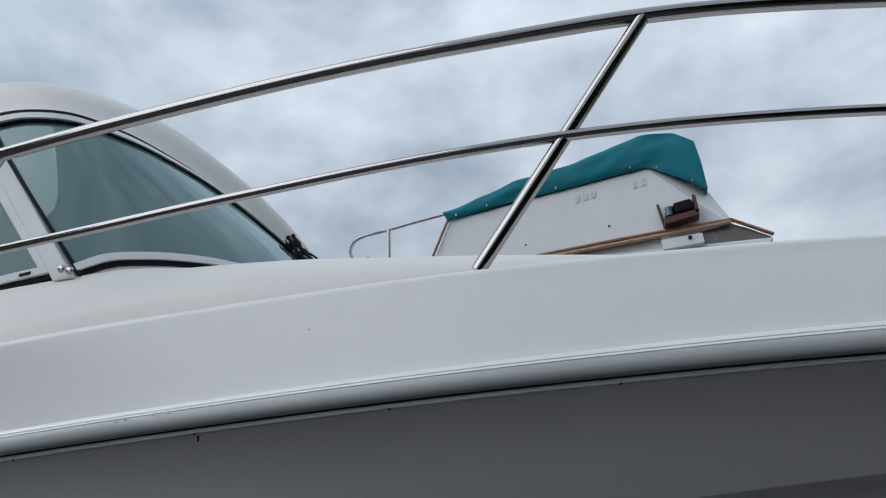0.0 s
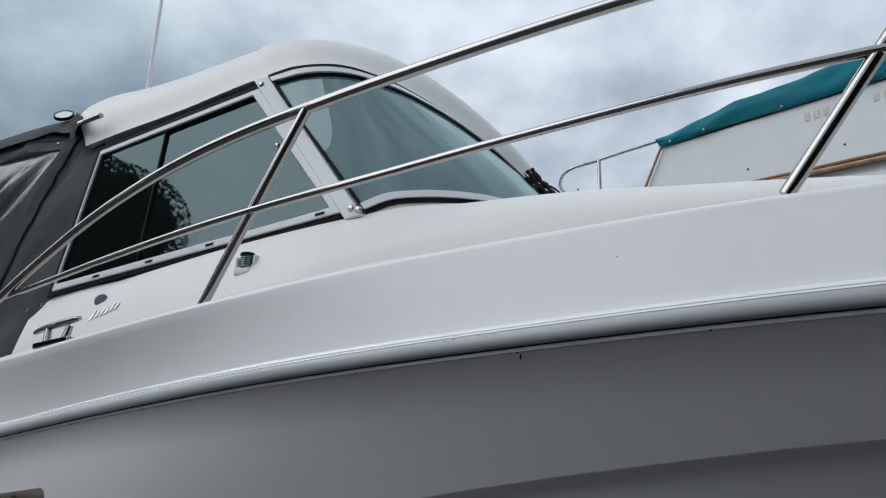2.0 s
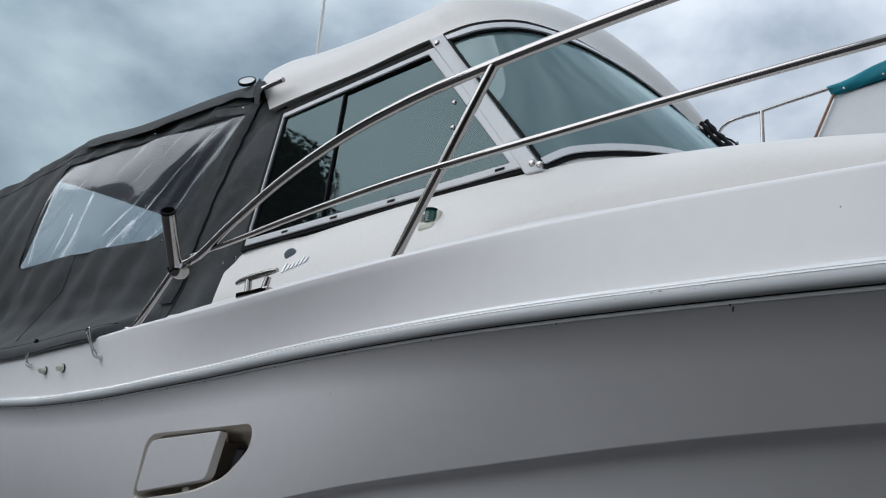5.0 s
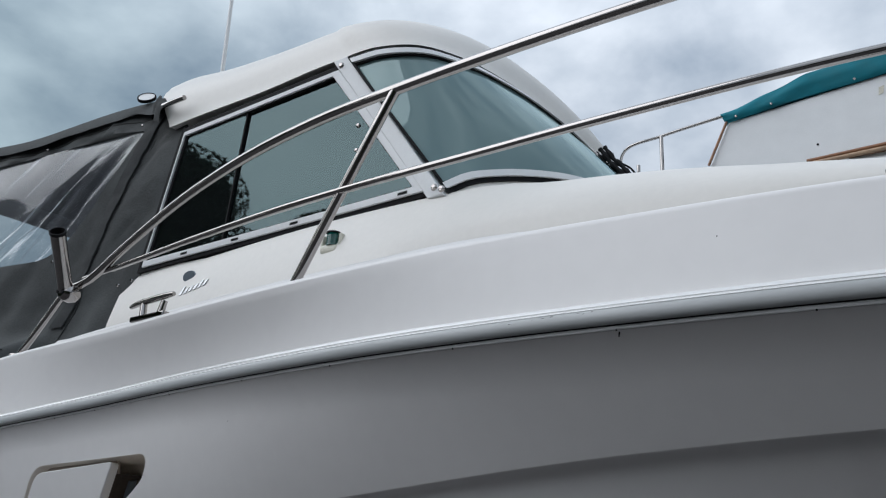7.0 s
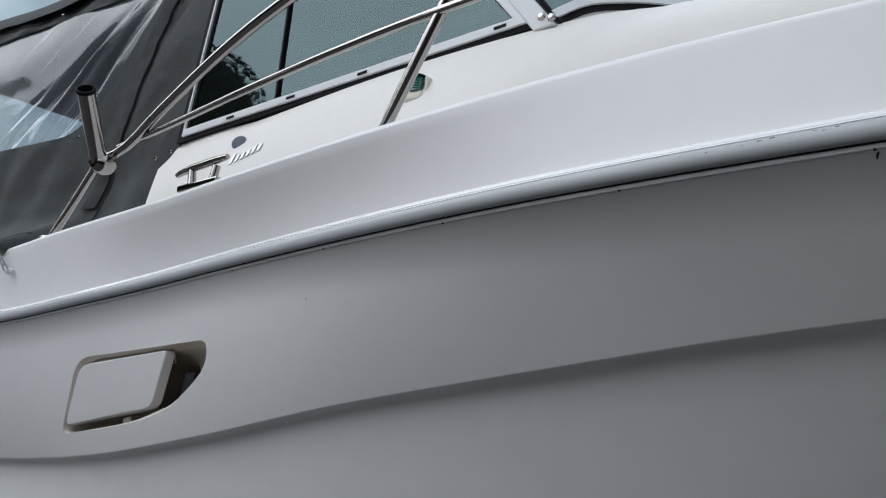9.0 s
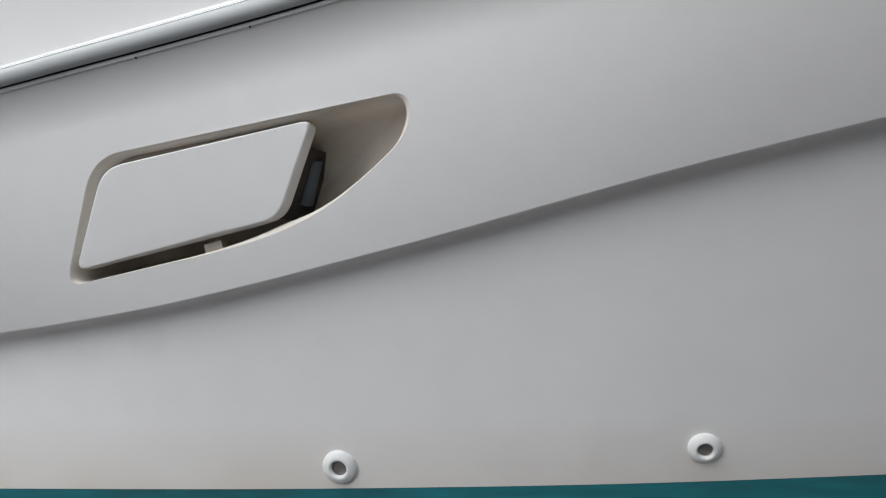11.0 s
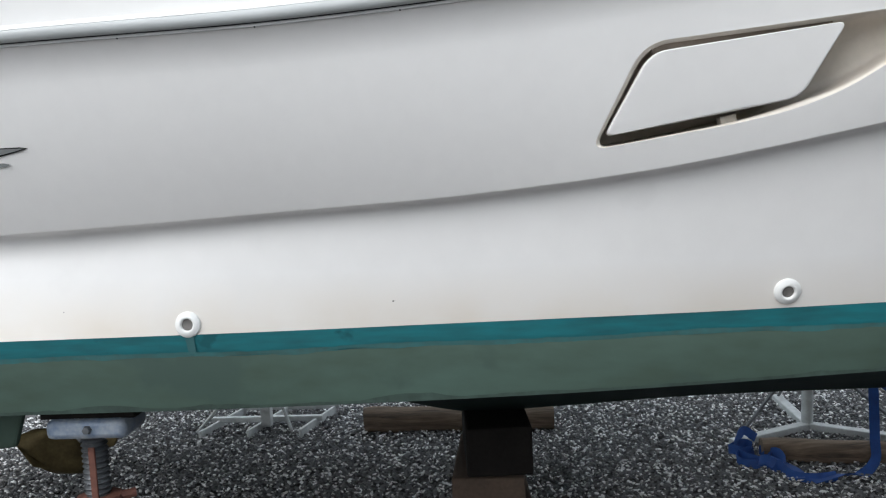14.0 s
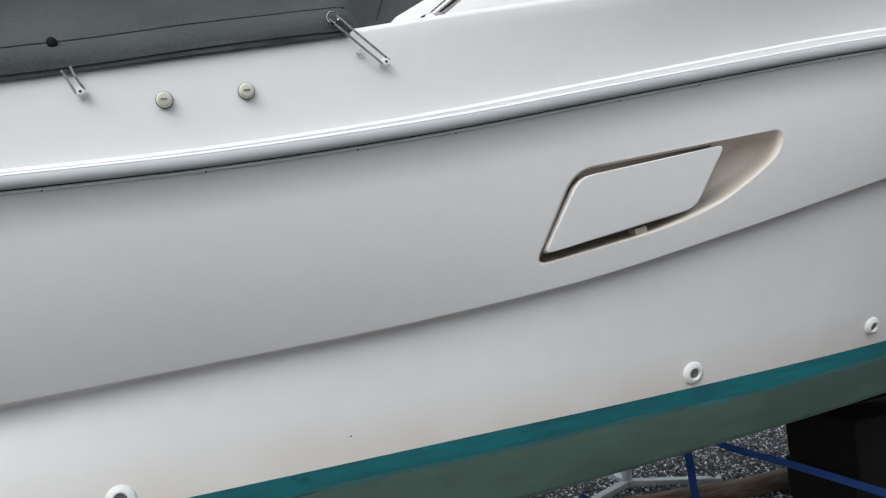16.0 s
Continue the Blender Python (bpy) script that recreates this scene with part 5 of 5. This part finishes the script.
def on_trunk(x, z, off=0.0):
    """A point on the trunk cabin's side."""
    a = Vector((x, y_deck(x) + .184, z_deck(x) + step_h(x) + .001))
    s = max(0.0, min(1.0, (z - a.z) / (t_z(x) - a.z))) ** (1 / .85)
    return Vector((x, a.y + (t_y(x) - a.y) * s + off, z))


nav = new("navigation_light")
nav.parent = boat
nv = Vector((.655, -.088, 2.158))
part("housing", box(bmesh.new(), nv + Vector((0, .004, -.014)), (.056, .046, .028), Euler((0, radians(4), 0)).to_matrix()), M_IVORY, nav, smooth=True, bevel=.010)
part("back_plate", box(bmesh.new(), nv + Vector((.002, .020, .004)), (.068, .016, .060)), M_IVORY, nav, smooth=True, bevel=.005)
for dx in (-.027, .030):
    part("cheek", box(bmesh.new(), nv + Vector((dx, .006, .006)), (.008, .034, .046)), M_IVORY, nav, smooth=True, bevel=.003)
M_LENS = material("green_lens", (.0, .075, .062), .12, spread=.2, bump=0, coat=.6)
part("lens", lathe([(0, .017), (.016, .017)] + [(.0165 + (.0012 if i % 2 else 0), .015 - .0027 * i) for i in range(12)] + [(.016, -.017), (0, -.017)], 20, Matrix.Translation(nv + Vector((.004, -.004, .014)))), M_LENS, nav, "ribbed green glass lens")
part("cap", lathe([(0, .005), (.018, .004), (.020, 0), (0, 0)], 18, Matrix.Translation(nv + Vector((.004, -.004, .031)))), M_BLACK, nav)
oval = part("badge", lathe([(0, .004), (.02, .0035), (.0225, 0)], 24, Matrix.Translation(on_trunk(.027, 2.170, -.001)) @ Matrix.Rotation(radians(90), 4, "X") @ Matrix.Diagonal((1.25, .85, 1, 1))), material("grey_badge", (.13, .16, .19), .3, metal=.4, bump=0), boat, "small oval grey-blue badge")
for i, (w, h) in enumerate(((.012, .030), (.012, .020), (.012, .020), (.013, .020), (.012, .025), (.013, .020))):
    x, z = .020 + .0215 * i, 2.104 + .0035 * i
    part("name_bar", slab([on_trunk(x, z, -.001), on_trunk(x + w, z + .001, -.001), on_trunk(x + w + .006, z + h, -.001), on_trunk(x + .006, z + h - .001, -.001)], (0, -.002, 0)), M_SILVER, boat, smooth=False)
cleat = new("mooring_cleat")
cleat.parent = boat
part("horn", tube(curve3([(.036, -.19, 2.024), (.06, -.192, 2.029), (.13, -.194, 2.037), (.19, -.196, 2.043), (.216, -.197, 2.045)], 14), lambda s: .006 + .0035 * math.sin(math.pi * s) ** .5, 14), M_STEEL, cleat)
for a, b in ((.100, .092), (.168, .176)):
    part("post", tube([(a, -.195, 1.985), (b, -.192, 2.030)], lambda s: .011 - .002 * s, 12), M_STEEL, cleat)
part("base_plate", box(bmesh.new(), (.135, -.195, 1.985), (.135, .034, .016), Euler((0, radians(-4), 0)).to_matrix()), M_STEEL, cleat, smooth=False, bevel=.004)
# Dull dark tone paints the shade in the caps' slots.
M_SLOT = material("cap_slot_shade", (.2, .19, .16), .6)
for x, z in ((-1.116, 1.801), (-.967, 1.8055)):
    g = lambda zz: y_rub(x) + .04 + (y_deck(x) - y_rub(x) - .04) * (zz - z_rub(x) - .035) / (z_deck(x) - .065 - z_rub(x))
    m = Matrix.Translation((x, g(z) + .002, z)) @ Matrix.Rotation(radians(96), 4, "X")
    c = part("filler_cap", lathe([(.0150, 0), (.0150, .005), (.0130, .0065), (.0120, .017), (.0104, .020), (.0075, .0205), (0, .0205)], 22, m), M_IVORY, boat, "ivory plastic screw cap")
    # Black ring drawn for the crescent of shadow below the cap.
    part("cap_shade_ring", lathe([(.0160, -.003), (.0160, .001), (.0145, .0015)], 20, m), M_BLACK, c)
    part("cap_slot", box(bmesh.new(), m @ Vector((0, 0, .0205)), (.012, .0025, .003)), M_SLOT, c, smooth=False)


def gy(x, z):
    return y_rub(x) + .04 + (y_deck(x) - y_rub(x) - .04) * (z - z_rub(x) - .035) / (z_deck(x) - .065 - z_rub(x)) - .006


M_CORD = material("grey_shock_cord", (.27, .275, .26), .8, spread=.7, scale=200, fine=400, bump=.05)
for a, b, c in (((-.697, 1.837), (-.79, 1.929), (-.745, 1.862)), ((-1.256, 1.825), (-1.275, 1.868), None)):
    h = new("canopy_hook")
    h.parent = boat
    pa, pb = Vector((a[0], gy(*a) - .008, a[1])), Vector((b[0], gy(b[0], min(b[1], z_deck(b[0]) - .02)) - .012, b[1]))
    off = Vector((.0075, 0, .003))
    part("cord", tube(curve3([pa + off, pa.lerp(pb, .5) + off * .8 + Vector((0, -.004, 0)), pb + off], 12), .0023, 8), M_CORD, h)
    part("cord", tube(curve3([pa - off, pa.lerp(pb, .5) - off, pb - off], 12), .0023, 8), M_CORD, h)
    part("button", lathe([(.0095, -.006), (.0095, 0), (.0065, .005), (.008, .009), (.006, .011), (0, .011)], 16, Matrix.Translation(pa + Vector((0, .008, 0))) @ Matrix.Rotation(radians(90), 4, "X")), M_WHITE, h)
    part("screw", lathe([(.0028, 0), (.002, .001), (0, .001)], 8, Matrix.Translation(pa + Vector((0, -.0028, 0))) @ Matrix.Rotation(radians(90), 4, "X")), M_BLACK, h)
    if c:
        part("button", lathe([(.006, -.005), (.006, 0), (.0045, .006), (0, .007)], 14, Matrix.Translation((c[0], gy(*c), c[1])) @ Matrix.Rotation(radians(90), 4, "X")), M_GALV, h)
        part("ring", tube([pb + Vector((.012 * math.cos(q), 0, .012 * math.sin(q))) for q in np.linspace(0, 6.28, 13)], .0022, 6), M_STEEL, h)

# wiper at the front corner, roof bracket, aerial
wiper = new("wiper")
wiper.parent = house
wt, we = Vector((.985, .91, 2.800)), Vector((1.10, .86, 2.640))
wb = wt.lerp(we, .5)
for k, d in enumerate(((0, 0, 0), (.018, -.01, .006), (.034, -.006, .012))):
    d = Vector(d)
    part("hose", tube([wt.lerp(we, s) + d + Vector((0, 0, .004 * math.sin(s * 9 + k))) for s in np.linspace(0, 1, 14)], lambda s: .009 + .003 * math.sin(s * 60), 8), M_BLACK, wiper)
part("arm", tube([wt + Vector((-.10, -.03, .10)), wt.lerp(we, .1)], .006, 8), M_STEEL, wiper)
part("motor", lathe([(0, .03), (.016, .026), (.018, 0), (.015, -.03), (0, -.034)], 14, Matrix.Translation(wt.lerp(we, .55) + Vector((.01, .02, .0))) @ Matrix.Rotation(radians(-40), 4, "Y")), M_BLACK, wiper)
part("cable", tube(curve3([wt.lerp(we, .35), wb + Vector((.04, 0, .012)), wb + Vector((.075, .01, -.012)), wb + Vector((.095, .02, -.045))], 16), .0035, 8), M_BLACK, wiper)
part("aerial", tube([(-.60, .5, 3.05), (-.70, .5, 4.9)], lambda s: .010 - .005 * s, 10), M_WHITE, boat, "thin white whip aerial")
part("canopy_arm", tube([(-.34, .045, 2.872), (-.272, .0, 2.836), (-.16, -.004, 2.838)], .009, 12), M_STEEL, canopy)
part("arm_bracket", lathe([(0, -.004), (.031, -.004), (.032, .004), (0, .004)], 24, Matrix.Translation((-.505, .085, 2.970)) @ Vector((.4, -.7, .55)).to_track_quat("Z", "Y").to_matrix().to_4x4()), M_WHITE, canopy, "round white disc with a dark rim")
part("bracket_rim", lathe([(.031, -.006), (.0345, -.006), (.0355, 0), (.0345, .006), (.031, .006)], 24, Matrix.Translation((-.505, .085, 2.970)) @ Vector((.4, -.7, .55)).to_track_quat("Z", "Y").to_matrix().to_4x4()), M_BLACK, canopy)
# gathered canvas over the roof's aft end
rows = []
for i in range(13):
    s = i / 12
    p = Vector((-.47 + .16 * s, .115 - .085 * s + .008 * math.sin(s * 14), 2.985 - .10 * s + .006 * math.sin(s * 23)))
    rows.append([p, p + Vector((.03, -.022, -.020)), p + Vector((.012, -.030, -.055)), p + Vector((.0, -.018, -.085 - .02 * math.sin(s * 9)))])
part("gathered_canvas", facing(grid(rows), (0, -1, 0)), M_CANVAS, canopy)

# ---- the other boat behind ----
other = tagged(new("flybridge_cruiser"), "white flybridge cruiser with teal cover and teak trim", "boat")
FY = 4.8


def fp(x, z, d=0.0):
    return Vector((x, FY + d, z))


bm = slab([fp(.55, 4.543), fp(.711, 4.908), fp(1.708, 5.04), fp(2.514, 5.14), fp(3.11, 4.49), fp(3.08, 4.28), fp(1.4, 4.26), fp(.5, 4.34)], (0, 2.4, 0))
part("flybridge_side", bm, M_FARHULL, other, "white flybridge coaming", smooth=False, bevel=.02)
part("flybridge_front", slab([fp(2.515, 5.135, -.002), fp(2.97, 4.90, .10), fp(3.135, 4.52, .06), fp(3.10, 4.46, -.002)], (.01, .5, 0)), M_FARHULL, other, "white front corner of the flybridge", smooth=False)
M_PANEL = material("smoked_brown_panel", (.14, .125, .115), .25, spread=.2, scale=8, bump=.003, coat=.4)
part("smoked_panel", slab([fp(2.80, 4.375, -.015), fp(2.85, 4.44, -.015), fp(3.095, 4.478, -.015), fp(3.21, 4.42, -.015), fp(3.38, 4.315, -.015), fp(3.38, 4.26, -.015), fp(2.80, 4.26, -.015)], (0, .012, 0)), M_PANEL, other, "smoked brown side screen under the rail", smooth=False)
part("locker", box(bmesh.new(), fp(2.69, 4.345, -.05), (.33, .08, .09), Euler((0, radians(-3), 0)).to_matrix()), M_FARHULL, other, "small white locker under the rail", smooth=False, bevel=.004)
part("locker_catch", box(bmesh.new(), fp(2.75, 4.365, -.10), (.03, .02, .03)), M_BLACK, other, smooth=False, bevel=.006)
bm = bmesh.new()
up = [(.655, 4.985), (.75, 5.0), (1.335, 5.195), (1.9, 5.29), (2.25, 5.40), (2.50, 5.475), (2.784, 5.455), (2.955, 5.32), (2.975, 5.1), (2.975, 4.83)]
dn = [(.70, 4.90), (.72, 4.895), (1.3, 4.985), (1.75, 5.03), (2.2, 5.09), (2.4, 5.11), (2.52, 5.13), (2.80, 4.95), (2.955, 4.825)]


def straight(pts, n):
    """n points along a polyline."""
    d = np.cumsum([0] + [math.hypot(b[0] - a[0], b[1] - a[1]) for a, b in zip(pts, pts[1:])])
    return [Vector((np.interp(s, d, [p[0] for p in pts]), 0, np.interp(s, d, [p[1] for p in pts]))) for s in np.linspace(0, d[-1], n)]


ua, da = straight(up, 60), straight(dn, 60)
rows = []
for i in range(60):
    u, d = ua[i], da[i]
    rows.append([Vector((d.x, FY - .02, d.z))] + [Vector((d.x + (u.x - d.x) * s, FY - .03 - .02 * math.sin(math.pi * s) + .03 * noise.noise(Vector((u.x * 4, s * 3, 0))), d.z + (u.z - d.z) * s)) for s in (.03, .2, .4, .6, .8, .95)] + [Vector((u.x, FY + .1, u.z + .01)), Vector((u.x, FY + 1.2, u.z + .06 + .02 * noise.noise(Vector((u.x * 3, 1, 0))))), Vector((u.x, FY + 2.4, u.z))])
grid(rows, bm)
end = rows[-1]
bm.faces.new([bm.verts.new(p) for p in end] + [bm.verts.new((2.95, FY + 2.4, 4.83))])
part("cover", bm, M_CLOTH, other, "teal canvas flybridge cover", angle=70)
for x, z in ((.79, 4.925), (1.077, 4.975), (1.709, 5.045), (2.37, 5.135), (2.59, 5.10), (2.86, 4.915)):
    part("snap", lathe([(0, .006), (.008, .005), (.011, 0)], 10, Matrix.Translation((x, FY - .052, z)) @ Matrix.Rotation(radians(90), 4, "X")), M_STEEL, other)
part("teak_rail", tube([fp(1.30, 4.405, -.03), fp(2.2, 4.455, -.05), fp(3.10, 4.497, -.05), fp(3.40, 4.325, -.03)], .016, 10), M_TEAK, other)
part("teak_rail", tube([fp(1.34, 4.375, -.04), fp(2.2, 4.415, -.06), fp(3.09, 4.470, -.06)], .018, 10), M_PALETEAK, other)
part("teak_trim", slab([fp(1.6, 4.38, -.02), fp(2.53, 4.43, -.02), fp(2.53, 4.455, -.02), fp(1.6, 4.41, -.02)], (0, .03, 0)), M_TEAK, other, smooth=False)
part("teak_edge", tube([fp(.535, 4.52, -.02), fp(.705, 4.905, -.02)], .013, 8), M_TEAK, other)
part("shelf_roof", slab([fp(1.2, 4.10, -.06), fp(3.3, 4.10, -.06), fp(3.40, 4.31, -.02), fp(1.3, 4.38, -.02)], (0, 2.4, 0)), M_FARHULL, other, smooth=False, bevel=.02)
M_MAHOG = material("dark_mahogany", (.085, .022, .016), .4, spread=.3, scale=20, bump=.02)
lamp = new("side_light")
lamp.parent = other
part("screen_board", slab([fp(2.572, 4.495, -.02), fp(2.848, 4.545, -.02), fp(2.850, 4.715, -.02), fp(2.80, 4.735, -.02), fp(2.60, 4.69, -.02)], (0, -.02, 0)), M_BLACK, lamp, smooth=False)
part("screen_floor", slab([fp(2.572, 4.492, -.03), fp(2.852, 4.540, -.03), fp(2.852, 4.590, -.03), fp(2.572, 4.548, -.03)], (0, -.12, 0)), M_MAHOG, lamp, smooth=False)
part("screen_end", slab([fp(2.825, 4.56, -.03), fp(2.855, 4.565, -.03), fp(2.850, 4.715, -.03), fp(2.825, 4.735, -.03)], (0, -.12, 0)), M_MAHOG, lamp, smooth=False)
part("screen_tip", slab([fp(2.535, 4.735, -.02), fp(2.555, 4.735, -.02), fp(2.585, 4.53, -.02), fp(2.565, 4.50, -.02)], (0, -.03, 0)), M_MAHOG, lamp, smooth=False)
part("lamp_body", box(bmesh.new(), fp(2.74, 4.640, -.10), (.15, .10, .10), Euler((0, radians(-9), 0)).to_matrix()), M_BLACK, lamp, smooth=False, bevel=.015)
part("lens", lathe([(0, .045), (.035, .04), (.035, -.04), (0, -.045)], 14, Matrix.Translation(fp(2.625, 4.62, -.10))), M_LENS, lamp)
M_STICK = material("yellowed_sticker", (.66, .63, .52), .6, spread=.3, scale=30)
for x, z, n in ((1.86, 4.885, 3), (2.37, 4.945, 2)):
    for i in range(n):
        part("sticker_remnant", slab([fp(x + .072 * i, z + .012 * i, -.004), fp(x + .072 * i + .034 + .01 * (i % 2), z + .012 * i + .010, -.004), fp(x + .072 * i + .046, z + .012 * i + .075, -.004), fp(x + .072 * i + .006, z + .012 * i + .066, -.004)], (0, -.002, 0)), M_STICK, other, smooth=False)
for x, z in ((1.39, 4.55), (2.12, 4.62)):
    part("bolt_head", lathe([(0, .006), (.008, .004), (.010, 0)], 8, Matrix.Translation(fp(x, z, -.002)) @ Matrix.Rotation(radians(90), 4, "X")), M_BLACK, other)
frail = new("aft_rail")
frail.parent = other
part("rail_tube", tube(curve3([fp(.69, 4.99, .02), fp(.13, 4.90), fp(-.20, 4.835), fp(-.29, 4.80, .12), fp(-.25, 4.74, .5), fp(-.05, 4.63, 1.3), fp(.0, 4.61, 2.0)], 40), .014, 10), M_STEEL, frail)
for x, z0, z1, d in ((.13, 4.30, 4.90, 0), (-.18, 4.30, 4.80, .3)):
    part("rail_post", tube([fp(x, z0, d), fp(x, z1, d)], .018, 10), M_STEEL, frail)
# hull and house under the flybridge, mostly hidden
part("saloon", box(bmesh.new(), (1.2, FY + 1.2, 3.6), (4.6, 2.3, 1.4)), M_FARHULL, other, smooth=False, bevel=.05)
rows = []
for i in range(25):
    x = -3.2 + 8.2 * i / 24
    k = max(0, (x - 2.0) / 3.0) ** 2
    rows.append([Vector((x, FY + 1.2 - .05, .55 + .9 * k)), Vector((x, FY - .1 + 1.2 * k, 1.2 + .5 * k)), Vector((x, FY - .35 + 1.5 * k, 2.95 + .3 * k)), Vector((x, FY - .25 + 1.45 * k, 3.0 + .3 * k)), Vector((x, FY + 1.2, 3.05 + .3 * k))])
bm = grid(rows)
grid([[Vector((p.x, 2 * (FY + 1.2) - p.y, p.z)) for p in r][::-1] for r in rows], bm)
part("hull", bm, M_FARHULL, other)
for x in (-1.5, 1.5):
    tagged(part("keel_block", box(bmesh.new(), (x, FY + 1.2, .275), (.35, .5, .57)), M_BLOCK, None, smooth=False, bevel=.01), "dark timber block under the far boat", "timber block", group="far keel blocks")

# ---- trees mirrored in the panes ----
M_LEAF = material("dark_leaves", (.035, .055, .022), .6, spread=.5, scale=3, bump=0)
M_BARK = material("bark", (.08, .06, .045), .9, spread=.4, scale=12, bump=.1)


def tree(x, y, h, seed, label):
    rng = np.random.default_rng(seed)
    t = tagged(new("tree"), label, "tree", group="trees behind the yard")
    part("trunk", tube([(0, 0, 0), (.1, .05, h * .25), (0, .1, h * .5), (.1, 0, h * .8)], lambda s: h * .028 * (1 - .75 * s), 10), M_BARK, t)
    cents = []
    for k in range(22):
        a, e = rng.uniform(0, 6.28), rng.uniform(.35, .95)
        tip = Vector((math.cos(a) * h * .30 * (1.2 - e * .6), math.sin(a) * h * .30 * (1.2 - e * .6), h * e))
        part("limb", tube([(0, 0, h * e * .55), tip * .6 + Vector((0, 0, h * e * .25)), tip], lambda s: h * .010 * (1 - .8 * s), 6), M_BARK, t)
        cents.append(tip)
    n, n_in = 115000, 30000
    idx = rng.integers(0, len(cents), n)
    off = rng.normal(0, 1, (n, 3))
    off *= np.minimum(1, 1.9 / np.linalg.norm(off, axis=1))[:, None]
    off[:n_in] *= .75
    c = np.array(cents)[idx] + off * h * .085 * (1, 1, .8)
    d1 = rng.normal(0, 1, (n, 3))
    d1 /= np.linalg.norm(d1, axis=1)[:, None]
    d2 = np.cross(d1, rng.normal(0, 1, (n, 3)))
    d2 /= np.linalg.norm(d2, axis=1)[:, None]
    s = rng.uniform(.04, .085, (n, 1)) * h / 9
    s[:n_in] *= 3
    v = np.stack([c - d1 * s, c + d2 * s * .5, c + d1 * s, c - d2 * s * .5], 1).reshape(-1, 3)
    me = bpy.data.meshes.new("crown")
    me.from_pydata(v.tolist(), [], [(4 * i, 4 * i + 1, 4 * i + 2, 4 * i + 3) for i in range(n)])
    me.materials.append(M_LEAF)
    cr = new("crown", me)
    cr.parent = t
    t.location = (x, y, 0)
    return t



# pointed decal on the quarter
M_DECAL = material("grey_decal", (.22, .23, .23), .4, spread=.1, bump=0)
for o, g, m in ((.0, 0, M_BLACK), (-.001, .0025, M_DECAL)):
    part("pointed_decal", slab([on_side((-1.592 - g * 3, 1.4525), -.002 + o), on_side((-1.61, 1.4555 - g), -.002 + o), on_side((-1.72, 1.456 - g), -.002 + o), on_side((-1.90, 1.452 - g), -.002 + o), on_side((-1.90, 1.430 + g), -.002 + o), on_side((-1.66, 1.438 + g), -.002 + o), on_side((-1.62, 1.4455 + g), -.002 + o)], (0, -.001, 0)), m, boat, smooth=False)

part("decal_barb", slab([on_side((-1.640, 1.420), -.003), on_side((-1.655, 1.4235), -.003), on_side((-1.70, 1.424), -.003), on_side((-1.70, 1.415), -.003), on_side((-1.655, 1.4155), -.003)], (0, -.001, 0)), M_DECAL, boat, smooth=False)

tree(-15.5, -9.5, 10.0, 11, "broad dark leafy tree behind the boatyard")
tree(-19.5, -7.6, 9.8, 12, "broad dark leafy tree behind the boatyard")
tree(-12.5, -11.9, 8.5, 13, "smaller dark leafy tree behind the boatyard")
tree(-11.6, -11.4, 8.1, 14, "smaller dark leafy tree behind the boatyard")


def hedge(x0, x1, y, h, n, seed):
    """A long unseen leafy belt that closes the yard behind the camera, taller towards the bow to shade it."""
    rng = np.random.default_rng(seed)
    x = rng.uniform(x0, x1, n)
    top = h * (.75 + .25 * np.sin(x * .7) * np.sin(x * .23 + 1)) * np.interp(x, (-2, 5), (.3, 1.3))
    c = np.stack([x, y + rng.normal(0, .8, n), np.sqrt(rng.uniform(0, 1, n)) * top], 1)
    d1 = rng.normal(0, 1, (n, 3))
    d1 /= np.linalg.norm(d1, axis=1)[:, None]
    d2 = np.cross(d1, rng.normal(0, 1, (n, 3)))
    d2 /= np.linalg.norm(d2, axis=1)[:, None]
    s = rng.uniform(.15, .35, (n, 1))
    v = np.stack([c - d1 * s, c + d2 * s * .6, c + d1 * s, c - d2 * s * .6], 1).reshape(-1, 3)
    me = bpy.data.meshes.new("hedge")
    me.from_pydata(v.tolist(), [], [(4 * i, 4 * i + 1, 4 * i + 2, 4 * i + 3) for i in range(n)])
    me.materials.append(M_LEAF)
    return tagged(new("hedge", me), "unseen dark leafy hedge by the boatyard, added to darken reflections and bow", "hedge", kind="stuff")


# Unseen belt behind the camera, added for dark bands in the rails.
hedge(-30, 30, -12.0, 3.8, 42000, 21)
# Unseen belt beside the bow, added only to keep light off it.
hedge(2.6, 22, -4.3, 3.0, 38000, 22)

part("drain_stain", slab([Vector((x, y_wl(x) - .0035 + (z_wl(x) - z) * .15, z)) for x, z in ((-1.308, 1.026), (-1.288, 1.026), (-1.287, .990), (-1.293, .980), (-1.303, .983))], (0, -.0006, 0)), material("grey_stain", (.035, .12, .125), .8), boat, "grey run below the outlet", smooth=False)
for x, z, r in ((-1.59, 1.086, .0010), (.535, 1.70, .001), (-.837, 1.090, .0018)):
    yy = low_y(x, z) if z < z_knu(x) - .05 else side_y(x, z)
    part("speck", lathe([(0, .001), (r, .0008), (r, 0)], 8, Matrix.Translation((x, yy - .0003, z)) @ Matrix.Rotation(radians(95), 4, "X") @ Matrix.Diagonal((1.5, .7, 1, 1))), M_BLACK, boat)
for x, z in ((1.661, 1.945),):
    part("speck", lathe([(0, .001), (.0010, .0008), (.0010, 0)], 8, Matrix.Translation((x, y_rub(x) + .04 + (y_deck(x) - y_rub(x) - .04) * (z - z_rub(x) - .035) / (z_deck(x) - .049 - z_rub(x)) - .006, z)) @ Matrix.Rotation(radians(90), 4, "X")), M_BLACK, boat)
